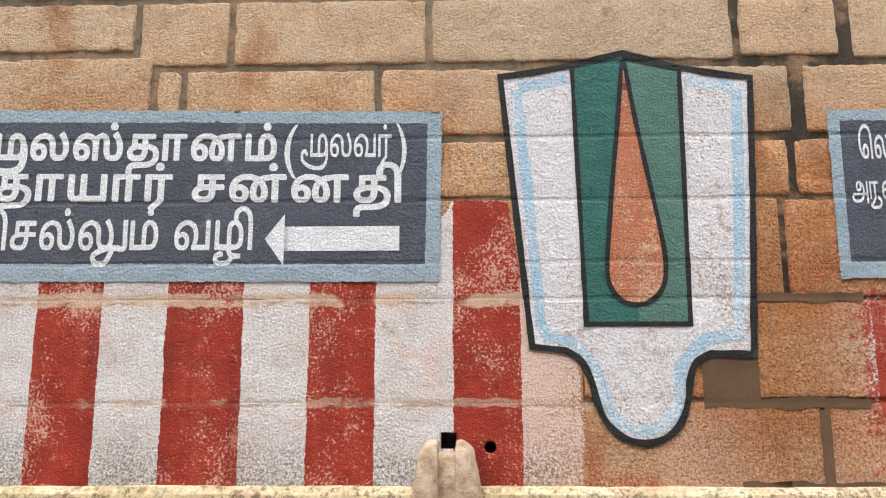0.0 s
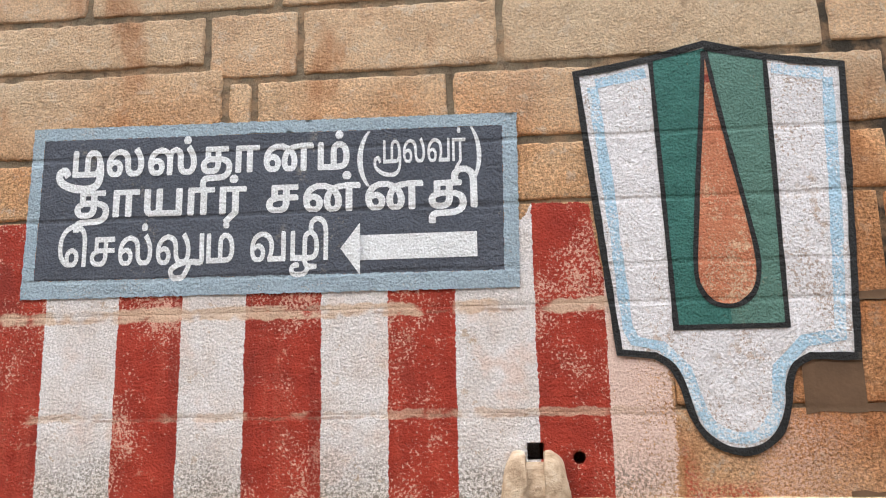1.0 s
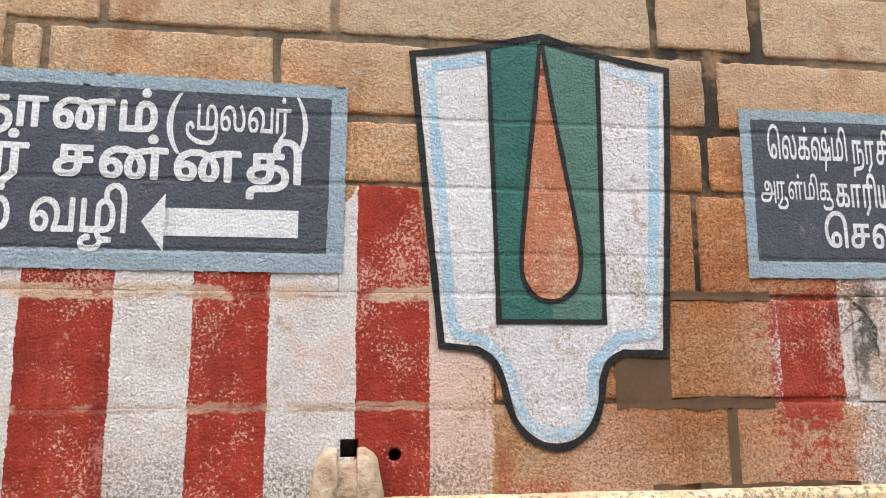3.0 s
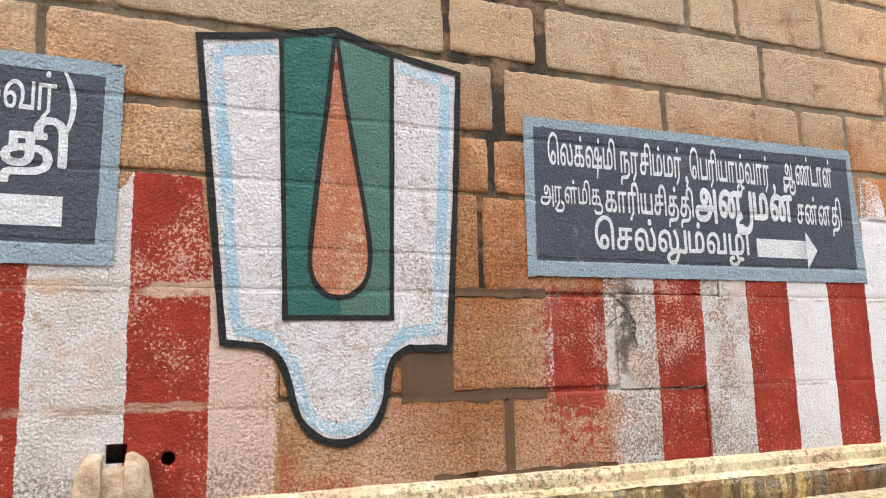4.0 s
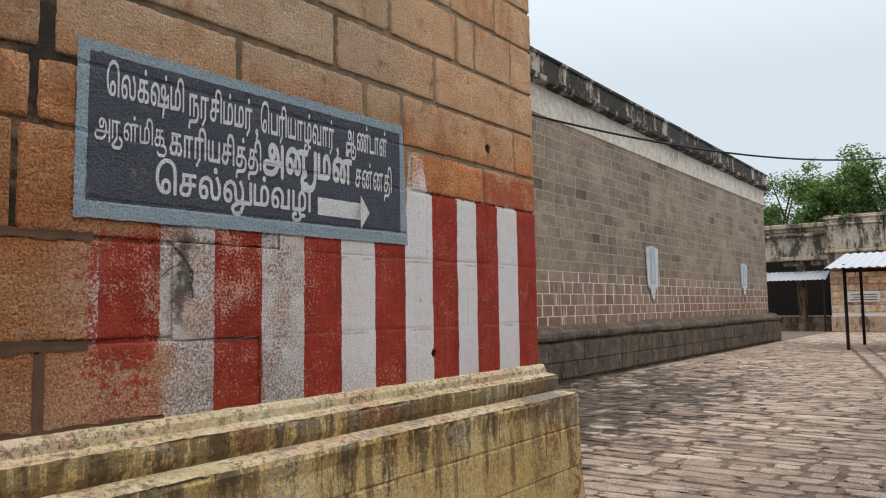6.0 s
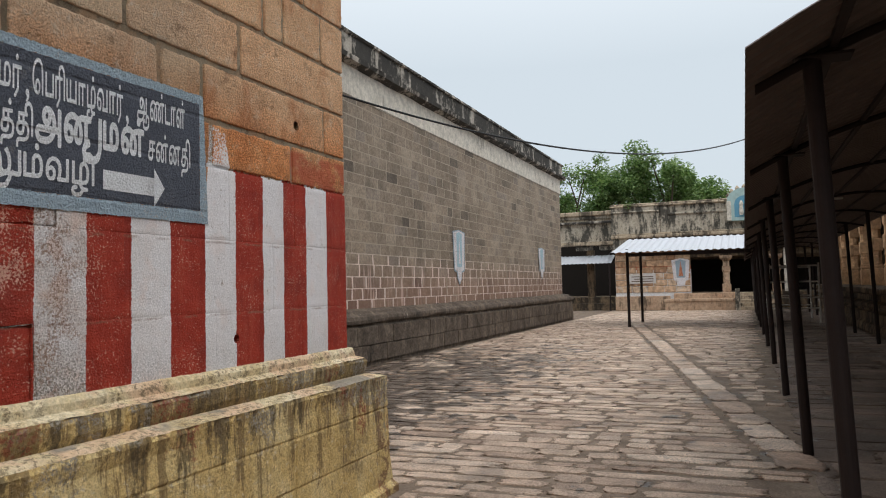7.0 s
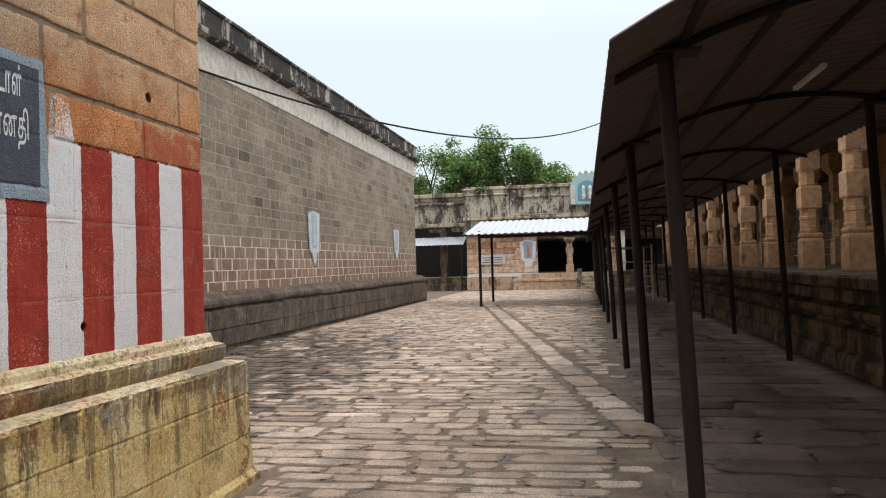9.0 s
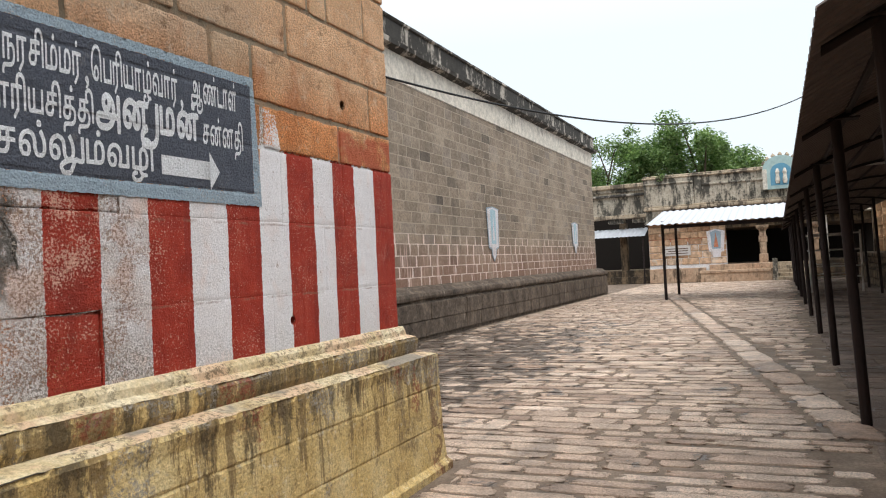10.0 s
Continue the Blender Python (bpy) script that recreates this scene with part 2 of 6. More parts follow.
    for bed, half, amount in ((1.905, 0.034, 0.85), (1.462, 0.022, 0.55)):
        off = n.calc('ABSOLUTE', n.calc('ADD', n.calc('SUBTRACT', z, bed), n.calc('MULTIPLY', n.calc('SUBTRACT', n.noise(7, 4, 0.7), 0.5), 0.07)))
        lick = n.calc('MULTIPLY', n.span(off, half, half * 0.7), n.calc('MULTIPLY', n.span(n.noise(3.7, 3, 0.6), 0.44, 0.52), n.span(x, 1.2, 0.7)))
        paint = n.mix(n.calc('MULTIPLY', lick, amount), paint, n.mix(n.noise(9, 3), (0.62, 0.40, 0.27), (0.58, 0.48, 0.36)))
        edge = n.span(n.calc('ABSOLUTE', n.calc('ADD', n.calc('SUBTRACT', z, bed - 0.012), n.calc('MULTIPLY', n.calc('SUBTRACT', n.noise(9, 4, 0.7), 0.5), 0.03))), 0.010, 0.003)
        paint = n.mix(n.calc('MULTIPLY', n.calc('MULTIPLY', edge, n.span(n.noise(6, 4, 0.7), 0.42, 0.6)), 0.55), paint, (0.20, 0.12, 0.08))
    scar = n.calc('MULTIPLY', n.span(n.noise(16, 5, 0.75), 0.60, 0.64), n.span(n.noise(1.9, 3), 0.48, 0.58))
    paint = n.mix(n.calc('MULTIPLY', n.calc('MULTIPLY', scar, n.span(x, 3.6, 3.0)), 0.8), paint, n.mix(red, (0.44, 0.33, 0.23), (0.50, 0.22, 0.15)))
    # mossy black water stain beside the broken stone
    run = n.calc('ADD', n.calc('ABSOLUTE', n.calc('SUBTRACT', x, n.calc('ADD', 2.715, n.calc('MULTIPLY', n.calc('SUBTRACT', n.noise(5, 3), 0.5), 0.25)))), n.calc('MULTIPLY', n.noise(40, 4, 0.75), 0.10))
    moss = n.calc('MULTIPLY', n.span(run, 0.105, 0.055), n.calc('MULTIPLY', n.span(z, 1.46, 1.60), n.span(z, 2.0, 1.93)))
    paint = n.mix(n.calc('MULTIPLY', moss, 0.85), paint, (0.055, 0.050, 0.036))
    # faded pink wash on the courses beside the emblem and the top of the corner
    wash = n.calc('MULTIPLY', n.calc('MULTIPLY', n.span(x, 5.26, 5.32), n.span(z, 2.62, 2.58)), n.span(n.noise(6, 4), 0.36, 0.52))
    col = n.mix(n.calc('MULTIPLY', wash, 0.85), col, (0.48, 0.11, 0.055))
    grains = n.span(n.noise(85, 4, 0.75), 0.46, 0.54)
    ghost = n.calc('MULTIPLY', n.calc('MULTIPLY', n.span(x, 1.055, 1.075), n.span(n.calc('ADD', x, n.calc('MULTIPLY', z, 0.5)), 1.78, 1.66)), n.span(z, 1.62, 1.50))
    ghost = n.calc('MAXIMUM', ghost, n.calc('MULTIPLY', n.calc('MULTIPLY', n.span(x, 1.05, 1.08), n.span(x, 1.38, 1.33)), n.span(z, 1.20, 1.13)))
    col = n.mix(n.calc('MULTIPLY', n.calc('MULTIPLY', ghost, grains), 0.85), col, (0.40, 0.07, 0.04))
    pale = n.calc('MULTIPLY', n.calc('MULTIPLY', n.span(x, 1.34, 1.39), n.span(x, 1.85, 1.45)), n.span(z, 1.50, 1.36))
    col = n.mix(n.calc('MULTIPLY', n.calc('MULTIPLY', pale, grains), 0.75), col, (0.66, 0.44, 0.35))
    smudge = n.calc('MULTIPLY', n.calc('MULTIPLY', n.span(x, 2.16, 2.36), n.span(x, 2.60, 2.55)), n.calc('MULTIPLY', n.span(z, 2.0, 1.84), n.span(z, 1.30, 1.50, 0.35, 1.0)))
    smudge = n.span(n.calc('ADD', n.noise(26, 5, 0.78), n.calc('MULTIPLY', smudge, 0.30)), 0.60, 0.68)
    col = n.mix(n.calc('MULTIPLY', n.calc('MULTIPLY', smudge, n.calc('MULTIPLY', n.span(x, 2.1, 2.2), n.span(x, 2.62, 2.55))), 0.9), col, (0.40, 0.055, 0.035))
    dust = n.calc('MULTIPLY', n.calc('MULTIPLY', n.span(x, 1.95, 2.35), n.span(x, 2.95, 2.6)), n.calc('MULTIPLY', grains, n.span(z, 1.98, 1.90)))
    col = n.mix(n.calc('MULTIPLY', n.calc('MULTIPLY', dust, n.calc('SUBTRACT', 1.0, smudge)), 0.6), col, (0.64, 0.45, 0.36))
    return n.mix(on, col, paint), on


def make_front_stone():
    n = Nodes("painted_temple_stone")
    col, on = striped(n, n.mix(1.0, laterite(n, n.random()), (0.84, 0.86, 0.88), 'MULTIPLY'))
    col = n.mix(1.0, col, (0.98, 0.955, 0.96), 'MULTIPLY')
    soft = n.calc('MULTIPLY', on, n.span(n.axis(0), 3.2, 3.8, 0.12, 0.52))
    return n.finish(col, n.mix(on, (0.93,) * 3, (0.8,) * 3), rough_relief(n), 0.058, n.calc('SUBTRACT', 1.0, soft))


def make_mortar():
    n = Nodes("brown_lime_mortar")
    base = n.ramp(n.noise(4, 4, 0.6), [(0.3, (0.135, 0.10, 0.065)), (0.6, (0.22, 0.17, 0.115)), (0.8, (0.33, 0.26, 0.18))])
    damp = n.calc('MULTIPLY', n.span(n.axis(0), 1.5, 1.9), n.span(n.axis(0), 2.7, 2.2))
    base = n.mix(n.calc('MULTIPLY', damp, 0.93), base, (0.03, 0.024, 0.018))
    base = n.mix(n.calc('MULTIPLY', n.span(n.axis(0), 3.4, 4.9), 0.5), base, (0.42, 0.35, 0.25))
    stain = n.span(n.noise(2.3, 5, 0.72), 0.46, 0.60)
    base = n.mix(n.calc('MULTIPLY', stain, 0.65), base, (0.40, 0.24, 0.135))
    base = n.mix(n.calc('MULTIPLY', n.span(n.noise(17, 5, 0.8), 0.54, 0.62), 0.6), base, (0.09, 0.06, 0.04))
    col, on = striped(n, base)
    return n.finish(col, 0.92, n.noise(34, 6, 0.8), 0.016, 1.0)


def make_side_stone():
    n = Nodes("plain_temple_stone")
    return n.finish(laterite(n, n.random()), 0.93, rough_relief(n), 0.036, 1.0)


def make_coat(name, c0, c1, wear=0.68, under=(0.50, 0.36, 0.24), speck=(0.2, 0.15, 0.1), amount=0.8, worn_at=0.60):
    """Brushed wall paint on rough stone, worn to the stone in flecks."""
    n = Nodes(name)
    col = n.mix(n.noise(9, 4, 0.65), c0, c1)
    col = n.mix(n.calc('MULTIPLY', n.span(n.noise(110, 2, 0.7), 0.54, 0.66), 0.35), col, speck)
    fleck = n.calc('ADD', n.noise(90, 3, 0.7), n.calc('MULTIPLY', n.calc('SUBTRACT', n.noise(3.4, 4, 0.65, (1, 1, 0.55)), 0.5), 0.8))
    col = n.mix(n.calc('MULTIPLY', n.span(fleck, wear, wear + 0.05), amount), col, under)
    z, sag = n.axis(2), n.calc('MULTIPLY', n.calc('SUBTRACT', n.noise(3, 4, 0.7), 0.5), 0.035)
    relief = rough_relief(n)
    col = n.mix(1.0, col, (0.86, 0.86, 0.87), 'MULTIPLY')
    for bed in (1.905, 2.07, 2.352, 2.645, 3.0):
        near = n.span(n.calc('ABSOLUTE', n.calc('ADD', n.calc('SUBTRACT', z, bed), sag)), 0.016, 0.004)
        relief = n.calc('SUBTRACT', relief, n.calc('MULTIPLY', near, 0.09))
        dust = n.calc('MULTIPLY', near, n.span(n.noise(5, 5, 0.75), 0.40, 0.62, 0.0, 0.24))
        col = n.mix(dust, col, n.mix(1.0, col, (0.45, 0.40, 0.36), 'MULTIPLY'))
    bare = n.calc('MULTIPLY', n.span(n.noise(30, 5, 0.8), 0.50, 0.58), n.span(n.noise(2.7, 4, 0.65, (1, 1, 0.6)), worn_at, worn_at + 0.08))
    col = n.mix(n.calc('MULTIPLY', bare, amount), col, under)
    col = n.mix(1.0, col, n.span(n.noise(95, 4, 0.75), 0.34, 0.62, 0.85, 1.14), 'MULTIPLY')
    return n.finish(col, 0.72, relief, 0.052, 1.0)


def make_plinth():
    n = Nodes("yellow_limewashed_plinth")
    z = n.axis(2)
    col = n.ramp(n.noise(2.6, 5, 0.6), [(0.25, (0.45, 0.30, 0.105)), (0.5, (0.60, 0.44, 0.19)), (0.72, (0.70, 0.57, 0.31))])
    col = n.mix(1.0, col, n.span(n.noise(50, 5, 0.75), 0.3, 0.7, 0.72, 1.22), 'MULTIPLY')
    scuff = n.span(n.noise(19, 5, 0.75), 0.58, 0.66)
    col = n.mix(n.calc('MULTIPLY', scuff, 0.55), col, (0.74, 0.66, 0.48))
    # rain runs that start at the two ledges and thin out below them
    ragged = n.calc('MULTIPLY', n.calc('SUBTRACT', n.noise(3.0, 3, 0.6, (1, 1, 0.1)), 0.42), 1.1)
    reach = n.calc('ADD', n.span(z, 0.20, 0.90, -0.06, 0.10), n.calc('MULTIPLY', ragged, 0.32))
    reach = n.calc('ADD', reach, n.span(z, 0.895, 0.905, 0.0, 0.025))
    fine = n.calc('ADD', n.noise(15, 5, 0.72, (1, 1, 0.09)), n.calc('MULTIPLY', n.calc('SUBTRACT', n.noise(44, 4, 0.8), 0.5), 0.30))
    run = n.span(n.calc('ADD', fine, reach), 0.56, 0.66)
    col = n.mix(n.calc('MULTIPLY', run, 0.72), col, n.mix(n.noise(5, 3), (0.10, 0.075, 0.035), (0.17, 0.10, 0.045)))
    thick = n.span(n.calc('ADD', n.calc('ADD', n.noise(7, 5, 0.7, (1, 1, 0.16)), n.calc('MULTIPLY', n.calc('SUBTRACT', n.noise(36, 4, 0.8), 0.5), 0.28)), reach), 0.64, 0.71)
    col = n.mix(n.calc('MULTIPLY', thick, 0.72), col, (0.060, 0.048, 0.030))
    mould = n.span(n.calc('ADD', n.noise(1.5, 5, 0.7, (1, 1, 0.7)), n.calc('MULTIPLY', n.calc('SUBTRACT', n.noise(28, 4, 0.8), 0.5), 0.22)), 0.57, 0.64)
    col = n.mix(n.calc('MULTIPLY', mould, 0.62), col, n.mix(n.noise(6, 3, 0.6, (1, 1, 0.2)), (0.09, 0.075, 0.055), (0.20, 0.135, 0.07)))
    chipped = n.calc('MULTIPLY', n.span(n.axis(0), 5.98, 6.16), n.span(n.noise(11, 5, 0.75), 0.50, 0.56))
    col = n.mix(n.calc('MULTIPLY', chipped, 0.75), col, (0.15, 0.07, 0.045))
    crust = n.calc('MULTIPLY', n.span(n.noise(60, 5, 0.8), 0.47, 0.53), n.span(n.calc('ADD', n.noise(2.7, 4, 0.7), n.calc('MULTIPLY', n.calc('SUBTRACT', z, 0.6), 0.16)), 0.57, 0.63))
    col = n.mix(n.calc('MULTIPLY', crust, 0.85), col, n.mix(n.noise(9, 3), (0.04, 0.035, 0.028), (0.50, 0.46, 0.40)))
    red = n.calc('MULTIPLY', n.span(n.noise(30, 5, 0.8), 0.46, 0.54), n.span(n.noise(2.1, 4, 0.65, (1, 1, 0.5)), 0.58, 0.64))
    col = n.mix(n.calc('MULTIPLY', red, 0.85), col, (0.24, 0.06, 0.035))
    blot = n.calc('MULTIPLY', n.span(n.noise(17, 6, 0.8, (1, 1, 0.6)), 0.55, 0.62), n.span(n.noise(2.3, 3), 0.36, 0.56, 0.2, 0.8))
    col = n.mix(blot, col, (0.22, 0.155, 0.075))
    col = n.mix(n.calc('MULTIPLY', n.span(n.noise(75, 4, 0.8), 0.56, 0.64), 0.5), col, (0.14, 0.10, 0.06))
    return n.finish(col, 0.88, n.calc('ADD', n.calc('MULTIPLY', n.noise(58, 3, 0.65), 0.34), n.calc('MULTIPLY', n.noise(9, 5, 0.65), 0.85)), 0.026, 1.0)


def make_plinth_top():
    n = Nodes("cream_plinth_edge")
    col = n.ramp(n.noise(5, 5, 0.66), [(0.3, (0.46, 0.34, 0.18)), (0.48, (0.64, 0.52, 0.31)), (0.7, (0.76, 0.67, 0.48))])
    col = n.mix(1.0, col, n.span(n.noise(55, 5, 0.75), 0.3, 0.7, 0.72, 1.2), 'MULTIPLY')
    col = n.mix(n.calc('MULTIPLY', n.span(n.noise(3.1, 3), 0.50, 0.62), 0.5), col, (0.66, 0.42, 0.30))
    col = n.mix(n.calc('MULTIPLY', n.calc('MULTIPLY', n.span(n.noise(30, 6, 0.8), 0.50, 0.57), n.span(n.noise(1.9, 4, 0.65), 0.36, 0.52, 0.15, 1.0)), 0.8), col, (0.14, 0.105, 0.065))
    cement = n.calc('MULTIPLY', n.calc('MULTIPLY', n.span(n.axis(2), 0.91, 0.895), n.span(n.noise(1.1, 4, 0.6), 0.52, 0.58)), 0.85)
    col = n.mix(cement, col, n.mix(n.noise(12, 4), (0.13, 0.115, 0.095), (0.34, 0.31, 0.27)))
    return n.finish(col, 0.9, n.noise(40, 5, 0.75), 0.010, 0.9)


def make_grey_block(name, stuff):
    n = Nodes(name)
    rnd = n.island() if stuff else n.random()
    col = n.ramp(rnd, [(0.0, (0.13, 0.106, 0.084)), (0.05, (0.225, 0.178, 0.136)), (0.5, (0.265, 0.208, 0.155)), (0.85, (0.305, 0.245, 0.185)), (1.0, (0.24, 0.198, 0.162))])
    col = n.mix(1.0, col, n.span(n.noise(1.1, 4, 0.6), 0.3, 0.7, 0.78, 1.2), 'MULTIPLY')
    col = n.mix(1.0, col, n.span(n.noise(18, 4, 0.7), 0.3, 0.7, 0.75, 1.25), 'MULTIPLY')
    z = n.axis(2)
    low = n.span(z, 2.6, 1.3)
    col = n.mix(n.calc('MULTIPLY', low, 0.42), col, (0.25, 0.10, 0.065))
    run = n.calc('MULTIPLY', n.span(z, 2.35, 1.9), n.span(n.noise(4.5, 4, 0.7, (1, 1, 0.07)), 0.57, 0.63))
    col = n.mix(n.calc('MULTIPLY', run, 0.6), col, (0.62, 0.44, 0.37))
    dark = n.span(n.noise(0.9, 5, 0.7, (1, 1, 0.5)), 0.55, 0.68)
    col = n.mix(n.calc('MULTIPLY', dark, 0.45), col, (0.085, 0.068, 0.055))
    return n.finish(col, 0.9, n.noise(30, 4, 0.7), 0.012, 0.7)


def make_tan_block():
    n = Nodes("tan_hall_block")
    col = n.ramp(n.random(), [(0.0, (0.30, 0.165, 0.095)), (0.35, (0.45, 0.27, 0.16)), (0.7, (0.54, 0.36, 0.23)), (1.0, (0.60, 0.46, 0.34))])
    col = n.mix(1.0, col, n.span(n.noise(4, 5, 0.7), 0.3, 0.7, 0.6, 1.3), 'MULTIPLY')
    lime = n.span(n.noise(1.3, 5, 0.7), 0.56, 0.66)
    col = n.mix(n.calc('MULTIPLY', lime, 0.6), col, (0.62, 0.55, 0.47))
    col = n.mix(n.calc('MULTIPLY', n.span(n.noise(2.2, 5, 0.7, (1, 1, 0.4)), 0.56, 0.64), 0.55), col, (0.14, 0.085, 0.055))
    return n.finish(col, 0.9, n.noise(18, 4, 0.7), 0.012, 0.8)


def make_pointing():
    n = Nodes("pale_mortar_pointing")
    z = n.axis(2)
    col = n.mix(n.noise(3, 4), (0.30, 0.245, 0.185), (0.45, 0.38, 0.30))
    drip = n.calc('MULTIPLY', n.span(z, 2.5, 2.25), n.span(n.noise(3.2, 4, 0.7, (1, 1, 0.2)), 0.34, 0.50))
    col = n.mix(drip, col, (0.68, 0.55, 0.475))
    return n.finish(col, 0.92, n.noise(40, 3), 0.006, 0.5)


def make_dark_base():
    n = Nodes("dark_weathered_granite")
    col = n.ramp(n.noise(2.2, 5, 0.65, (1, 1, 0.6)), [(0.3, (0.045, 0.034, 0.026)), (0.5, (0.100, 0.076, 0.057)), (0.72, (0.18, 0.138, 0.104))])
    col = n.mix(n.calc('MULTIPLY', n.span(n.noise(9, 4, 0.7, (1, 1, 0.12)), 0.6, 0.7), 0.25), col, (0.18, 0.14, 0.10))
    col = n.mix(1.0, col, n.span(n.noise(13, 6, 0.8), 0.3, 0.7, 0.55, 1.5), 'MULTIPLY')
    col = n.mix(n.calc('MULTIPLY', n.span(n.noise(5, 4, 0.7, (1, 1, 0.1)), 0.64, 0.68), 0.6), col, (0.42, 0.36, 0.30))
    return n.finish(col, 0.85, n.noise(14, 5, 0.7), 0.022, 1.0)


def make_lime_plaster(name, clean, dirt, black, lo, hi):
    """Limewashed plaster with black mould runs."""
    n = Nodes(name)
    col = n.mix(n.noise(1.5, 4, 0.6), clean, dirt)
    col = n.mix(1.0, col, n.span(n.noise(7, 5, 0.75), 0.3, 0.7, 0.72, 1.2), 'MULTIPLY')
    run = n.calc('ADD', n.calc('MULTIPLY', n.noise(1.7, 5, 0.7, (1, 1, 0.35)), 0.6), n.calc('ADD', n.calc('MULTIPLY', n.noise(6, 4, 0.7), 0.2), n.calc('MULTIPLY', n.noise(8, 4, 0.7, (1, 1, 0.08)), 0.2)))
    col = n.mix(n.calc('MULTIPLY', n.span(run, lo, hi), 0.92), col, black)
    return n.finish(col, 0.9, n.noise(20, 4, 0.7), 0.01, 0.6)


def soaked(n):
    """Rain-wet patches, widest along the foot of the long wall near the tower."""
    wet = n.calc('MULTIPLY', n.span(n.noise(0.9, 4, 0.66), 0.56, 0.64), 0.45)
    near = n.calc('MULTIPLY', n.span(n.axis(1), -0.6, 1.6), n.span(n.axis(0), 26.0, 13.0))
    return n.calc('MAXIMUM', wet, n.span(n.calc('ADD', n.noise(2.1, 5, 0.70), n.calc('MULTIPLY', near, 0.20)), 0.60, 0.67))


def make_paver(name, stuff, dark=False):
    n = Nodes(name)
    rnd = n.island() if stuff else n.random()
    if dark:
        # slabs under the walkway: part of the roof's shade is in this colour
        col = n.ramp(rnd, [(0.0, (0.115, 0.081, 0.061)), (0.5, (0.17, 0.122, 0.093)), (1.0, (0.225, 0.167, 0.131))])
    else:
        col = n.ramp(rnd, [(0.0, (0.38, 0.265, 0.195)), (0.3, (0.50, 0.37, 0.28)), (0.7, (0.59, 0.45, 0.345)), (1.0, (0.70, 0.56, 0.45))])
    col = n.mix(1.0, col, n.span(n.noise(2.3, 4, 0.62), 0.3, 0.7, 0.72, 1.22), 'MULTIPLY')
    col = n.mix(1.0, col, n.span(n.noise(45, 4, 0.7), 0.3, 0.7, 0.72, 1.22), 'MULTIPLY')
    pock = n.calc('MULTIPLY', n.span(n.noise(48, 5, 0.78), 0.54, 0.61), n.span(n.noise(2.9, 3), 0.40, 0.60, 0.2, 0.80))
    col = n.mix(pock, col, (0.15, 0.115, 0.085))
    # rain-wet patches: darker and glossier
    wet = soaked(n)
    col = n.mix(n.calc('MULTIPLY', wet, 0.80), col, (0.050, 0.039, 0.031))
    rough = n.span(wet, 0.0, 1.0, 0.70, 0.34)
    return n.finish(col, rough, n.calc('ADD', n.noise(14, 6, 0.8), n.span(n.noise(60, 4, 0.75), 0.35, 0.5, 0, 0.35)), 0.016, 1.0, spec=0.5)


def make_ground():
    n = Nodes("damp_earth_joints")
    col = n.ramp(n.noise(3, 5, 0.65), [(0.3, (0.105, 0.077, 0.055)), (0.5, (0.175, 0.130, 0.096)), (0.7, (0.26, 0.198, 0.148))])
    col = n.mix(1.0, col, n.span(n.noise(40, 5, 0.75), 0.3, 0.7, 0.7, 1.25), 'MULTIPLY')
    wet = soaked(n)
    col = n.mix(n.calc('MULTIPLY', wet, 0.85), col, (0.022, 0.018, 0.014))
    return n.finish(col, n.span(wet, 0.0, 1.0, 0.85, 0.30), n.noise(40, 4, 0.7), 0.008, 0.6, spec=0.3)


def make_plain(name, c, rough=0.6, metal=0.0, var=0.25, scale=8, bump=0.002):
    n = Nodes(name)
    col = n.mix(n.noise(scale, 4, 0.65), tuple(q * (1 - var) for q in c), tuple(min(1, q * (1 + var)) for q in c))
    return n.finish(col, rough, n.noise(scale * 6, 3, 0.6), bump, 0.5, metal)


def make_leaf():
    """Thin leaves: light passes through them."""
    n = Nodes("dusty_green_leaves")
    col = n.ramp(n.island(), [(0.0, (0.06, 0.115, 0.040)), (0.5, (0.14, 0.225, 0.085)), (1.0, (0.27, 0.37, 0.17))])
    m = n.finish(col, 0.5, spec=0.4)
    back = n.t.nodes.new("ShaderNodeBsdfTranslucent")
    n.put(back.inputs["Color"], n.mix(1.0, col, (1.3, 1.35, 0.9), 'MULTIPLY'))
    both = n.t.nodes.new("ShaderNodeMixShader")
    both.inputs[0].default_value = 0.42
    n.t.links.new(n.b.outputs[0], both.inputs[1])
    n.t.links.new(back.outputs[0], both.inputs[2])
    n.t.links.new(both.outputs[0], n.t.nodes["Material Output"].inputs["Surface"])
    return m


M_FRONT, M_MORTAR, M_SIDE = make_front_stone(), make_mortar(), make_side_stone()
M_SLATE = make_coat("slate_blue_sign_paint", (0.060, 0.070, 0.094), (0.098, 0.110, 0.140), 0.68, (0.30, 0.26, 0.22), (0.14, 0.14, 0.15), 0.5)
M_BORDER = make_coat("grey_blue_border_paint", (0.29, 0.385, 0.46), (0.40, 0.49, 0.545), 0.66, (0.50, 0.42, 0.33), (0.14, 0.17, 0.2), 0.5)
M_LETTER = make_coat("white_letter_paint", (0.80, 0.82, 0.84), (0.88, 0.89, 0.90), 0.72, (0.36, 0.36, 0.37), (0.4, 0.4, 0.42), 0.5)
M_WHITE = make_coat("white_emblem_paint", (0.74, 0.71, 0.72), (0.84, 0.82, 0.84), 0.62, (0.40, 0.28, 0.20), (0.45, 0.36, 0.31), 0.75, 0.55)
M_PALEBLUE = make_coat("faded_cyan_emblem_paint", (0.36, 0.56, 0.64), (0.50, 0.66, 0.72), 0.70, (0.6, 0.6, 0.6), (0.3, 0.4, 0.45), 0.5)
